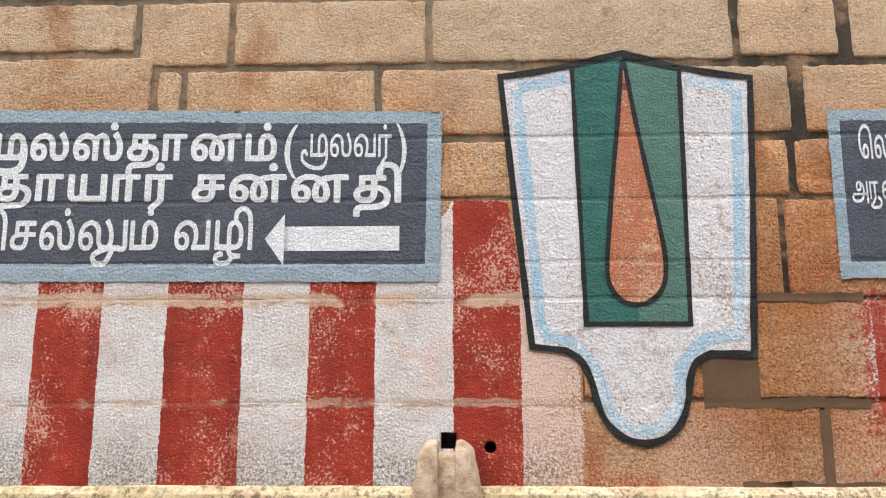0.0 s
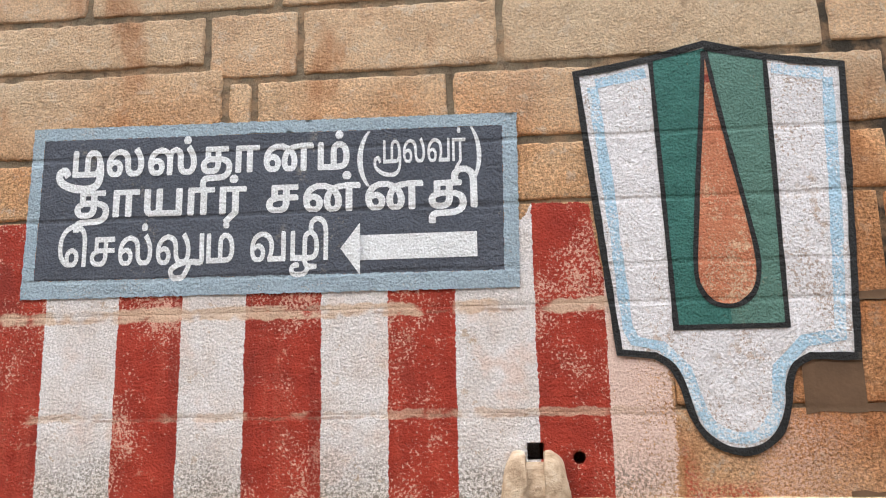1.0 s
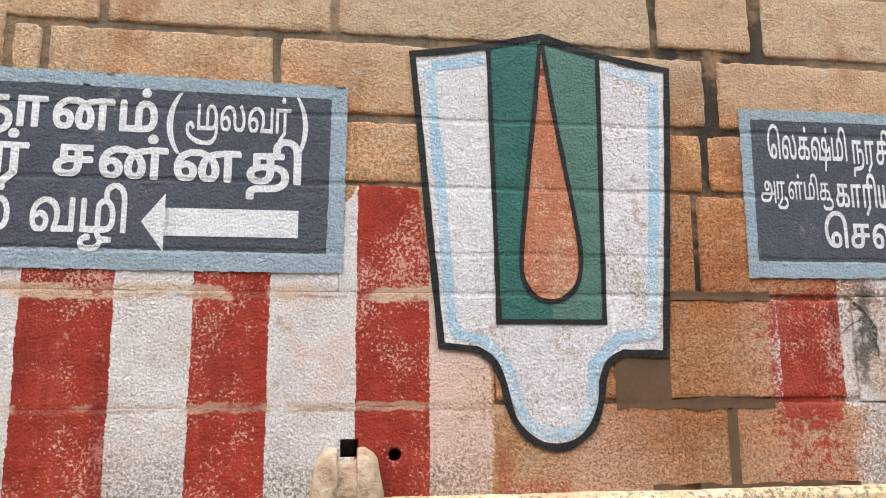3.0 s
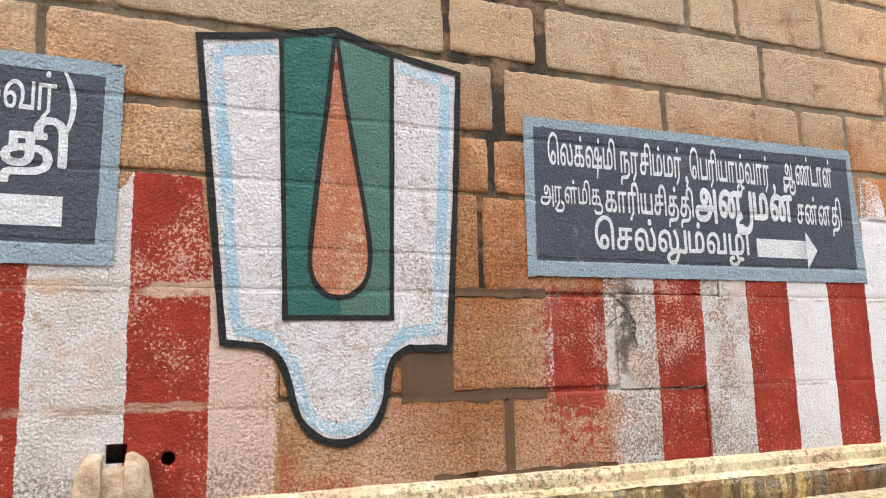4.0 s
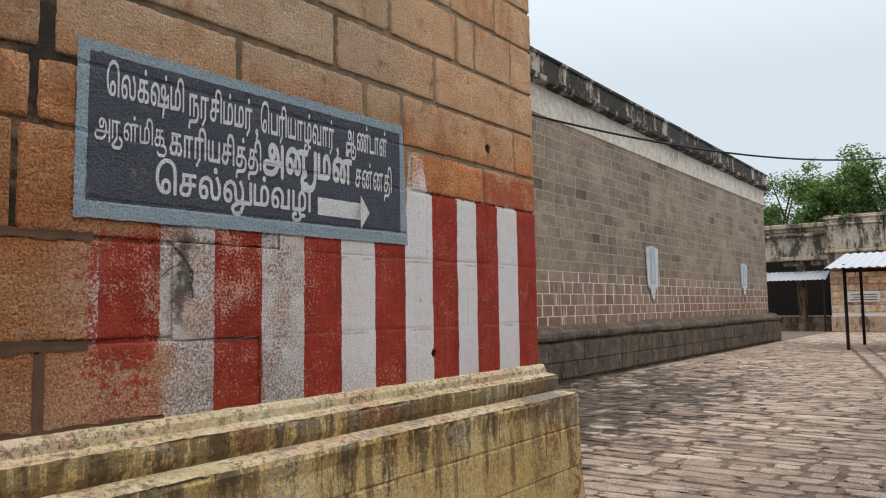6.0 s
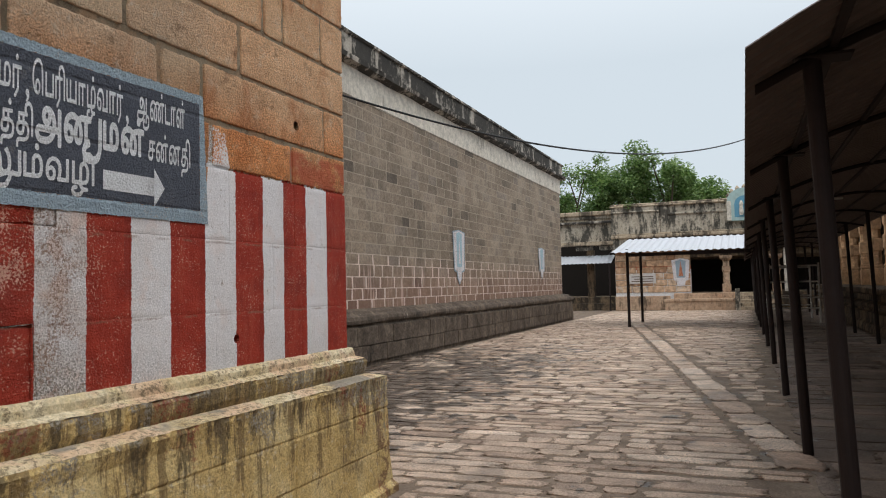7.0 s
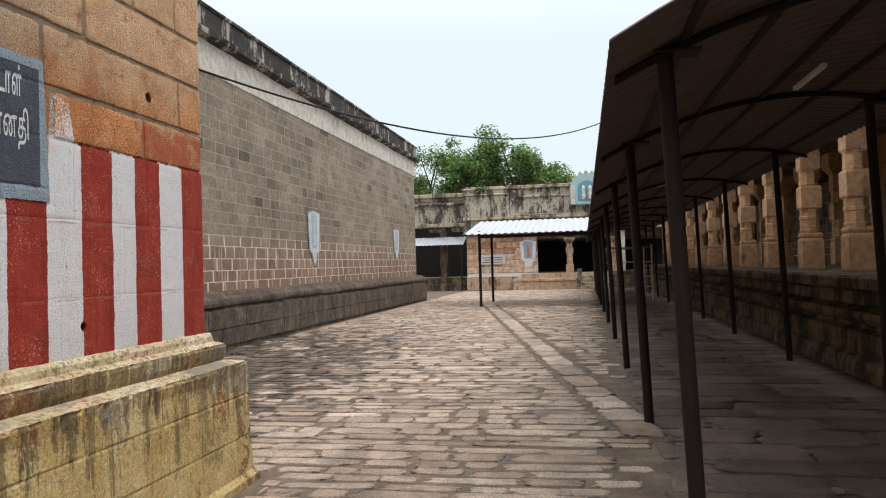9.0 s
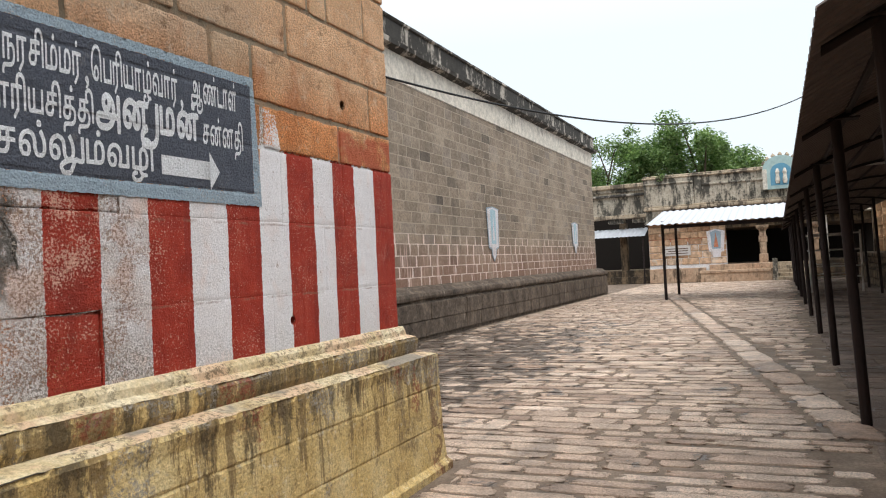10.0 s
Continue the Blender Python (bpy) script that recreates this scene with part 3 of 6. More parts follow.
M_GREEN = make_coat("teal_green_emblem_paint", (0.016, 0.105, 0.086), (0.055, 0.195, 0.165), 0.71, (0.25, 0.25, 0.17), (0.02, 0.06, 0.05), 0.5)
M_GREEN_PALE = make_coat("grey_green_emblem_paint", (0.075, 0.175, 0.14), (0.12, 0.235, 0.19), 0.68, (0.30, 0.28, 0.2), (0.04, 0.09, 0.07), 0.5)
M_FLAME = make_coat("orange_red_emblem_paint", (0.46, 0.10, 0.045), (0.62, 0.27, 0.14), 0.58, (0.60, 0.42, 0.28), (0.3, 0.08, 0.04), 0.8, 0.50)
M_BLUE = make_coat("pale_blue_edging", (0.30, 0.52, 0.70), (0.52, 0.68, 0.78), 0.56, (0.76, 0.77, 0.79), (0.7, 0.72, 0.75), 0.9)
M_BLACK = make_coat("black_outline_paint", (0.010, 0.010, 0.011), (0.020, 0.020, 0.021), 0.76, (0.15, 0.12, 0.1), (0.03, 0.03, 0.03), 0.4)
M_PLINTH, M_PLINTH_TOP = make_plinth(), make_plinth_top()
M_BLOCK, M_BLOCK_STUFF = make_grey_block("grey_brown_block", False), make_grey_block("grey_brown_blocks", True)
M_POINT, M_BASE = make_pointing(), make_dark_base()
M_COPING = make_lime_plaster("mouldy_black_coping", (0.50, 0.46, 0.40), (0.34, 0.30, 0.25), (0.018, 0.017, 0.016), 0.42, 0.50)
M_BAND = make_lime_plaster("cream_plaster_band", (0.70, 0.65, 0.57), (0.57, 0.52, 0.44), (0.16, 0.14, 0.11), 0.54, 0.68)
M_PARAPET = make_lime_plaster("mouldy_grey_parapet", (0.56, 0.51, 0.42), (0.34, 0.28, 0.21), (0.045, 0.043, 0.037), 0.46, 0.55)
M_CAP = make_lime_plaster("weathered_ochre_cap", (0.52, 0.43, 0.32), (0.36, 0.28, 0.19), (0.075, 0.062, 0.048), 0.47, 0.57)
M_HALL = make_lime_plaster("stained_hall_stone", (0.25, 0.175, 0.105), (0.12, 0.082, 0.052), (0.025, 0.020, 0.015), 0.44, 0.56)
M_TANBLOCK = make_tan_block()
M_STEPSTONE = make_lime_plaster("reddish_tan_stone", (0.54, 0.42, 0.30), (0.40, 0.23, 0.14), (0.09, 0.065, 0.045), 0.49, 0.62)
M_PILLAR = make_lime_plaster("tan_carved_granite", (0.60, 0.40, 0.235), (0.50, 0.25, 0.115), (0.12, 0.08, 0.05), 0.52, 0.64)
M_PAVER, M_PAVER_STUFF = make_paver("worn_paving_slab", False), make_paver("worn_paving_slabs", True)
M_PAVER_SHADE = make_paver("shade_coloured_paving_slab", True, True)
M_GROUND = make_ground()
M_STEEL = make_plain("brown_painted_steel", (0.017, 0.010, 0.009), 0.75, 0.0, 0.35, 10)
M_SHEET = make_plain("brown_roofing_sheet", (0.118, 0.092, 0.082), 0.65, 0.0, 0.25, 2.5)
M_TIN = make_plain("bright_galvanised_sheet", (0.52, 0.54, 0.58), 0.45, 0.15, 0.10, 3)
M_CABLE = make_plain("black_cable", (0.012, 0.012, 0.012), 0.5)
# near-black that paints the shade behind the end hall's openings
M_SHADE_BLACK = make_plain("interior_shade_black", (0.012, 0.009, 0.007), 0.95)
M_SOOT = make_coat("black_mould_stain", (0.03, 0.026, 0.022), (0.10, 0.085, 0.07), 0.52, (0.42, 0.36, 0.30), (0.02, 0.02, 0.02), 0.8)
M_BARK = make_plain("grey_bark", (0.11, 0.085, 0.06), 0.9, 0.0, 0.4, 6, 0.02)
M_LEAF = make_leaf()
M_SIGNBOARD = make_plain("faded_white_board", (0.55, 0.52, 0.50), 0.6, 0.0, 0.12, 12)
M_PATCHBROWN = make_plain("brown_mortar_patch", (0.115, 0.068, 0.040), 0.95, 0.0, 0.5, 7, 0.006)
M_TUBE = make_plain("pale_plastic_batten", (0.55, 0.54, 0.50), 0.4)
M_SHRINE = make_plain("turquoise_shrine_paint", (0.36, 0.49, 0.48), 0.7, 0.0, 0.3, 5)


# ---- mesh helpers ----
rng = random.Random(7)


def mesh_of(name, verts, faces, mat, smooth=False):
    me = bpy.data.meshes.new(name)
    me.from_pydata(verts, [], faces)
    me.materials.append(mat)
    if smooth:
        me.polygons.foreach_set("use_smooth", [True] * len(me.polygons))
    me.update()
    return me


def part(name, me, parent, label="", m=None):
    ob = new(name, me)
    ob.parent = parent
    if m is not None:
        ob.matrix_basis = m
    return tagged(ob, label)


def bm_mesh(name, bm, mat, smooth=False):
    me = bpy.data.meshes.new(name)
    bm.to_mesh(me)
    bm.free()
    me.materials.append(mat)
    if smooth:
        me.polygons.foreach_set("use_smooth", [True] * len(me.polygons))
    return me


def box(name, lo, hi, mat, bev=0.01, seg=1):
    bm = bmesh.new()
    bmesh.ops.create_cube(bm, size=1)
    for v in bm.verts:
        v.co = Vector([lo[i] if v.co[i] < 0 else hi[i] for i in range(3)])
    if bev:
        bmesh.ops.bevel(bm, geom=bm.edges[:], offset=bev, segments=seg, affect='EDGES', profile=0.6)
    return bm_mesh(name, bm, mat)


def tube(name, a, b, r, mat, sides=10):
    bm = bmesh.new()
    a, b = Vector(a), Vector(b)
    bmesh.ops.create_cone(bm, cap_ends=True, segments=sides, radius1=r, radius2=r, depth=(b - a).length)
    q = (b - a).to_track_quat('Z', 'Y').to_matrix().to_4x4()
    bmesh.ops.transform(bm, matrix=Matrix.Translation((a + b) / 2) @ q, verts=bm.verts)
    return bm_mesh(name, bm, mat, False)


def lathe(name, profile, mat, sides=4, turn=0.0, smooth=False):
    """A stack of square, octagonal or round sections: (half width, z) rows."""
    verts, faces = [], []
    k = 1 / math.cos(math.pi / sides)
    for r, z in profile:
        for i in range(sides):
            a = 2 * math.pi * (i + 0.5) / sides + turn
            verts.append((r * k * math.cos(a), r * k * math.sin(a), z))
    for j in range(len(profile) - 1):
        for i in range(sides):
            p, q = j * sides + i, j * sides + (i + 1) % sides
            faces.append((p, q, q + sides, p + sides))
    faces.append(tuple(range(sides))[::-1])
    faces.append(tuple(range((len(profile) - 1) * sides, len(profile) * sides)))
    return mesh_of(name, verts, faces, mat, smooth)


def block_shape(w, h, d, seed, bev=0.018, wob=0.010, puff=0.004, nx=5, nz=4, cut=0.6):
    """A worn stone: front at y=0 facing -y, x 0..w, z 0..h, with an uneven outline and rounded arrises."""
    r = random.Random(seed)
    us = [0, bev / w] + [(i + 1) / (nx - 2) for i in range(nx - 3)] + [1 - bev / w, 1]
    vs = [0, bev / h] + [(i + 1) / (nz - 2) for i in range(nz - 3)] + [1 - bev / h, 1]
    nx, nz = len(us), len(vs)
    verts, faces = [], []
    for j, v in enumerate(vs):
        for i, u in enumerate(us):
            rim = i in (0, nx - 1) or j in (0, nz - 1)
            corner = i in (0, nx - 1) and j in (0, nz - 1)
            x, z = u * w, v * h
            x += r.uniform(-1, 1) * wob * (1 if rim else 0.5)
            z += r.uniform(-1, 1) * wob * (1 if rim else 0.5)
            if corner:
                x += bev * cut * (1 if i == 0 else -1)
                z += bev * cut * (1 if j == 0 else -1)
            verts.append((x, (bev * 0.8 if rim else 0) + r.uniform(-1, 0.6) * puff, z))
    for j in range(nz - 1):
        for i in range(nx - 1):
            a = j * nx + i
            faces.append((a, a + 1, a + nx + 1, a + nx))
    ring = [i for i in range(nx)] + [j * nx + nx - 1 for j in range(1, nz)] + [(nz - 1) * nx + i for i in range(nx - 2, -1, -1)] + [j * nx for j in range(nz - 2, 0, -1)]
    base = len(verts)
    for q in ring:
        verts.append((verts[q][0], d, verts[q][2]))
    k = len(ring)
    for i in range(k):
        a, b = ring[i], ring[(i + 1) % k]
        faces.append((b, a, base + i, base + (i + 1) % k))
    return verts, faces


def carve(ob, cutters):
    """Real holes: subtracts the cutters from ob's mesh for good."""
    mats = list(ob.data.materials)
    made = []
    for me in cutters:
        c = new("cutter", me)
        made.append(c)
        md = ob.modifiers.new("cut", 'BOOLEAN')
        md.operation, md.solver, md.object = 'DIFFERENCE', 'EXACT', c
    bpy.context.view_layer.update()
    got = bpy.data.meshes.new_from_object(ob.evaluated_get(bpy.context.evaluated_depsgraph_get()))
    ob.modifiers.clear()
    ob.data = got
    got.materials.clear()
    for m in mats:
        got.materials.append(m)
    for c in made:
        bpy.data.objects.remove(c)


GROUND = -0.08


# ---- ground ----
def build_ground():
    verts, faces = [], []
    xs = [-600, -60, -14, 0, 10, 20, 30, 45, 60, 120, 900]
    ys = [-600, -60, -12, -6, 0, 5, 12, 60, 600]
    for y in ys:
        for x in xs:
            verts.append((x, y, GROUND))
    n = len(xs)
    for j in range(len(ys) - 1):
        for i in range(n - 1):
            a = j * n + i
            faces.append((a, a + 1, a + n + 1, a + n))
    ob = new("ground", mesh_of("ground", verts, faces, M_GROUND))
    return tagged(ob, "damp dark earth bedding between worn paving slabs", "ground", kind="structure")


ground = build_ground()

# ---- gateway tower base: stone wall with two faces ----
CX = 6.067                      # corner of the painted wall
COURSES = [1.10, 1.46, 1.91, 2.352, 2.645, 3.0, 3.35, 3.73, 4.06, 4.40, 4.78, 5.15, 5.55, 5.95, 6.40]
JOINTS = [
    [-2.3, -0.9, 0.80, 2.06, 3.17, 4.45, 5.40],
    [-2.9, -1.5, -0.35, 1.05, 2.66, 3.75, 5.05],
    [-2.2, -0.75, 0.42, 1.95, 3.30, 4.58, 5.32],
    [-2.7, -1.3, 0.10, 0.95, 2.02, 3.35, 4.42, 5.30],
    [-2.4, -0.905, -0.765, 0.15, 1.10, 2.07, 3.03, 3.98, 4.34, 5.76],
    [-2.2, -1.0, -0.55, 0.385, 1.81, 2.31, 3.73, 4.71],
    [-2.6, -1.60, -0.66, 0.62, 1.60, 2.45, 3.23, 3.58, 4.23, 4.97, 5.21, 5.73],
    [-1.9, -0.2, 1.0, 2.0, 3.0, 3.9, 4.91, 5.5],
]


def joints_of(k):
    if k < len(JOINTS):
        return JOINTS[k]
    r = random.Random(50 + k)
    out, x = [], -3.0 + r.uniform(0, 1)
    while x < CX - 0.7:
        out.append(x)
        x += r.uniform(0.6, 1.4)
    return out


def gap_at(x, z):
    """Half width of the mortar joint: broad and smeared over the middle, fine near the corner."""
    if z < 2.3 and (x < 1.5 or x > 2.6):
        return -0.0012 if z < 1.9 else 0.0
    if 1.95 < x < 2.35 and 2.6 < z < 3.4:
        return 0.030
    if x > 4.8 and z > 2.5:
        return 0.010
    return 0.014 if x > 0.5 else 0.012


def rock_face(w, h, d, seed, bev, edge, depth, cell=0.028):
    """A hewn block with a truly uneven face: hollows go inward only, arrises are ragged."""
    nx, nz = max(6, int(w / cell)), max(5, int(h / cell))
    us = [0, bev * 0.4, bev] + [bev + (w - 2 * bev) * i / nx for i in range(1, nx)] + [w - bev, w - bev * 0.4, w]
    vs = [0, bev * 0.4, bev] + [bev + (h - 2 * bev) * i / nz for i in range(1, nz)] + [h - bev, h - bev * 0.4, h]
    verts, faces = [], []
    nu, nv = len(us), len(vs)
    for j, v in enumerate(vs):
        for i, u in enumerate(us):
            du, dv = min(u, w - u), min(v, h - v)
            e = edge * (noise.noise((u * 9, v * 9, seed * 1.7)) + 0.6 * noise.noise((u * 30, v * 30, seed)))
            cx, cz = (1 if u < w / 2 else -1), (1 if v < h / 2 else -1)
            near = max(0.0, 1 - min(du, dv) / (3 * bev + 0.02))
            x = u + cx * abs(e) * (du < 2 * bev + 0.01)
            z = v + cz * abs(e) * (dv < 2 * bev + 0.01)
            if du < bev * 1.5 and dv < bev * 1.5:            # rounded corners
                k = (1 - max(du, dv) / (bev * 1.5)) * bev * 0.5
                x, z = x + cx * k, z + cz * k
            m = min(du, dv)
            y = bev * (1 - math.sqrt(max(0.0, 1 - (1 - min(1, m / bev)) ** 2))) if bev else 0
            f = noise.noise((u * 6, v * 6, seed + 3)) + 0.6 * noise.noise((u * 17, v * 17, seed + 9)) + 0.4 * noise.noise((u * 41, v * 41, seed))
            verts.append((x, y + depth * max(0.0, 0.35 + f), z))
    for j in range(nv - 1):
        for i in range(nu - 1):
            a = j * nu + i
            faces.append((a, a + 1, a + nu + 1, a + nu))
    ring = list(range(nu)) + [j * nu + nu - 1 for j in range(1, nv)] + [(nv - 1) * nu + i for i in range(nu - 2, -1, -1)] + [j * nu for j in range(nv - 2, 0, -1)]
    base, k = len(verts), len(ring)
    for q in ring:
        verts.append((verts[q][0], d, verts[q][2]))
    for i in range(k):
        faces.append((ring[(i + 1) % k], ring[i], base + i, base + (i + 1) % k))
    faces.append(tuple(base + i for i in range(k - 1, -1, -1)))
    return verts, faces


wall_front = tagged(new("wall_front", box("wall_front", (-8.0, 0.012, 1.0), (CX - 0.02, 0.55, 6.4), M_MORTAR, 0)), "tan stone block wall with brown mortar and red and white painted bands", "wall", kind="structure")
front_stones = []


def build_front_wall():
    count = 0
    for k in range(len(COURSES) - 1):
        z0, z1 = COURSES[k], COURSES[k + 1]
        xs = [-8.0, -5.6, -4.3] + joints_of(k) + [CX + 0.0]
        for i in range(len(xs) - 1):
            x0, x1 = xs[i], xs[i + 1]
            a, b = z0, z1
            if k == 4 and x1 < -0.85:
                b = z1 + 0.075
            if k == 5 and x1 < -0.95:
                a = z0 + 0.075
            g0, g1 = gap_at(x0, (a + b) / 2), gap_at(x1, (a + b) / 2)
            gz = gap_at((x0 + x1) / 2, (a + b) / 2)
            if i == len(xs) - 2:
                g1 = 0.0
            gb = gz if k else 0
            w, h = x1 - x0 - g0 - g1, b - a - gb - gz
            painted = k < 3 and (x1 < 2.2 or x0 > 2.5)
            count += 1
            far_off = z0 > 4.4 or x1 < -3
            hewn = k == 1 and 1.0 < x0 < 1.2
            v, f = rock_face(w, h, 0.12, 100 + count, 0.003 if painted else (0.009 if x0 > 4.2 else 0.012), 0.001 if painted or x1 > 6 else 0.015, 0.011 if hewn else (0.002 if painted else 0.0085), 0.12 if far_off else 0.028)
            ob = part("stone_block", mesh_of("stone_block", v, f, M_FRONT, True), wall_front, m=pose(x0 + g0, -0.002, a + gb))
            front_stones.append((ob, x0, x1, a, b))


build_front_wall()


def drill(x, z, r, square=False):
    """A real socket in the stone and the mortar behind it."""
    me = box("cut", (x - r, -0.3, z - r), (x + r, 0.14, z + r), M_SHADE_BLACK, 0) if square else tube("cut", (x, -0.3, z), (x, 0.14, z), r, M_SHADE_BLACK, 12)
    for ob, x0, x1, a, b in front_stones:
        if x0 < x + r and x1 > x - r and a < z + r and b > z - r:
            carve(ob, [me.copy()])
    carve(wall_front, [me.copy()])


for hx, hz, hr, sq in ((0.650, 1.275, 0.026, False), (4.645, 1.288, 0.028, False), (5.365, 2.79, 0.036, False), (0.472, 1.303, 0.034, True)):
    drill(hx, hz, hr, sq)

wall_side = tagged(new("wall_side", box("wall_side", (CX - 0.55, 0.55, 1.0), (CX - 0.016, 5.1, 6.4), M_MORTAR, 0)), "tan stone block return wall of the gateway tower", "wall", kind="structure")


def build_side_wall():
    n = 0
    for k in range(len(COURSES) - 1):
        y = 0.11 + (0.5 if k % 2 else 0.9)
        ys = [0.121]
        while y < 4.5:
            ys.append(y)
            y += 0.7 + 0.5 * rng.random()
        ys.append(5.05)
        for i in range(len(ys) - 1):
            n += 1
            v, f = block_shape(ys[i + 1] - ys[i] - 0.02, COURSES[k + 1] - COURSES[k] - 0.02, 0.12, 900 + n, 0.014, 0.005)
            part("stone_block", mesh_of("stone_block", v, f, M_SIDE), wall_side, m=pose(CX, ys[i] + 0.01, COURSES[k] + 0.01, 0, 0, 90))


build_side_wall()


# ---- stepped plinth round the tower base ----
SEAMS = (-2.6, -0.9, 1.15, 2.42, 3.62, 4.93)      # joints between its blocks


def sweep_plinth(name, prof, mat, label):
    """Sweeps (outward, z) rows along the front and round the corner, with worn, uneven edges."""
    path = []
    x = -8.0
    while x < CX - 0.01:
        path.append(("f", x))
        x += 0.035
    for q in SEAMS:
        path = [p for p in path if abs(p[1] - q) > 0.022] + [("f", q + e) for e in (-0.016, -0.004, 0.004, 0.016)]
    path.sort(key=lambda p: p[1])
    path.append(("c", 0))
    y = 0.1
    while y < 5.0:
        path.append(("s", y))
        y += 0.14
    verts, faces = [], []
    k = len(prof)
    for i, (kind, q) in enumerate(path):
        for j, (d, z, wv) in enumerate(prof):
            nv = noise.noise((q * 2.1 + (50 if kind == "s" else 0), j * 3.7, z * 3)) + 0.9 * noise.noise((q * 9.0, j * 5.1, 3)) + 0.8 * noise.noise((q * 23.0, j * 5.1, 9))
            dd, zz = d + nv * wv, z + nv * wv * 0.7
            if kind == "f" and min(abs(q - e) for e in SEAMS) < 0.006:
                dd -= 0.007
            if kind == "f":
                verts.append((q, -dd, zz))
            elif kind == "c":
                verts.append((CX + dd - 0.006, -dd + 0.006, zz))
            else:
                verts.append((CX + dd, q, zz))
    for i in range(len(path) - 1):
        for j in range(k - 1):
            a = i * k + j
            faces.append((a, a + k, a + k + 1, a + 1))
    ob = new(name, mesh_of(name, verts, faces, mat))
    return tagged(ob, label, "plinth", kind="structure")


plinth = sweep_plinth("plinth_base", [(0.30, GROUND - 0.05, 0), (0.30, GROUND + 0.06, 0.012), (0.262, GROUND + 0.10, 0.010), (0.25, 0.28, 0.006), (0.243, 0.295, 0.004), (0.25, 0.31, 0.006), (0.244, 0.60, 0.006), (0.237, 0.615, 0.004), (0.243, 0.63, 0.006), (0.236, 0.78, 0.006), (0.24, 0.845, 0.014), (0.232, 0.872, 0.015)], M_PLINTH, "yellow limewashed plinth block with black mould streaks and chipped edges")
sweep_plinth("plinth_ledge", [(0.232, 0.872, 0.015), (0.19, 0.888, 0.008), (0.105, 0.90, 0.004)], M_PLINTH_TOP, "chipped cream-coloured ledge on the stepped plinth")
sweep_plinth("plinth_step", [(0.105, 0.90, 0.004), (0.118, 0.94, 0.007), (0.122, 1.0, 0.011), (0.115, 1.025, 0.013)], M_PLINTH, "streaked yellow upper step of the plinth")
sweep_plinth("plinth_cap", [(0.115, 1.025, 0.013), (0.082, 1.042, 0.008), (0.052, 1.048, 0.003), (0.050, 1.088, 0.005), (0.03, 1.112, 0.005), (-0.05, 1.125, 0.002)], M_PLINTH_TOP, "cream rounded cap moulding at the wall's foot")


def curve_pts(pts, n=6):
    """A smooth polyline through the points (Catmull-Rom)."""
    out = []
    for i in range(len(pts) - 1):
        p0, p1, p2, p3 = pts[max(0, i - 1)], pts[i], pts[i + 1], pts[min(len(pts) - 1, i + 2)]
        for s in range(n):
            t = s / n
            out.append(tuple(0.5 * (2 * p1[k] + (p2[k] - p0[k]) * t + (2 * p0[k] - 5 * p1[k] + 4 * p2[k] - p3[k]) * t * t + (3 * p1[k] - p0[k] - 3 * p2[k] + p3[k]) * t ** 3) for k in range(2)))
    out.append(pts[-1])
    return out


# ---- stone water spout under the square socket ----
def build_spout():
    root = tagged(new("water_spout"), "rough pale stone water spout with a square outlet and open channel", "water spout")
    root.location = (0.465, 0, 1.12)
    # two rounded cheeks and a sloping channel between them
    def cheek(sx):
        prof = curve_pts([(0.036, -0.05), (0.036, 0.06), (0.037, 0.165), (0.050, 0.186), (0.082, 0.180), (0.110, 0.150), (0.128, 0.085), (0.140, 0.01), (0.146, -0.05)], 4)
        cb = bmesh.new()
        rings = []
        for y, k, dz in ((0.03, 1.0, 0.0), (-0.03, 1.0, 0.0), (-0.07, 0.99, -0.004), (-0.10, 0.96, -0.012), (-0.122, 0.90, -0.028), (-0.134, 0.80, -0.052), (-0.138, 0.62, -0.085)):
            ring = []
            for x, z in prof:
                w = noise.noise((x * 30 + sx * 7, y * 30, z * 30)) * 0.006
                ring.append(cb.verts.new((sx * (0.036 + (x - 0.036) * k + w), y + w, max(-0.05, z + dz * max(0.0, z / 0.18) + w))))
            rings.append(ring)
        for a, b in zip(rings, rings[1:]):
            for q in range(len(prof) - 1):
                cb.faces.new((a[q], a[q + 1], b[q + 1], b[q]))
        cb.faces.new(rings[-1])
        bmesh.ops.recalc_face_normals(cb, faces=cb.faces[:])
        return cb
    n = Nodes("pale_spout_stone")
    col = n.ramp(n.noise(14, 4, 0.65), [(0.3, (0.33, 0.23, 0.155)), (0.5, (0.52, 0.39, 0.275)), (0.7, (0.66, 0.54, 0.42))])
    col = n.mix(n.calc('MULTIPLY', n.span(n.noise(22, 5, 0.75), 0.56, 0.64), 0.6), col, (0.24, 0.16, 0.10))
    m = n.finish(col, 0.9, rough_relief(n), 0.034, 1.0)
    for sx in (-1, 1):
        part("spout_cheek", bm_mesh("spout_cheek", cheek(sx), m, True), root)
    ch = [(x, y, z) for x in (-0.038, 0.038) for y, z in ((0.02, 0.148), (-0.06, 0.12), (-0.105, 0.02), (-0.11, -0.05), (0.02, -0.05))]
    part("spout_channel", mesh_of("spout_channel", ch, [(0, 1, 6, 5), (1, 2, 7, 6), (2, 3, 8, 7), (0, 4, 3, 2, 1), (5, 6, 7, 8, 9)], m), root, "worn sloping channel")
    return root


build_spout()


# ---- painted layers on the wall ----
JOINT_Z = [1.46, 1.91, 2.352, 2.645, 3.0]


def swell(x, z):
    return 0.0015 * noise.noise((x * 2.2, z * 2.2, 1))


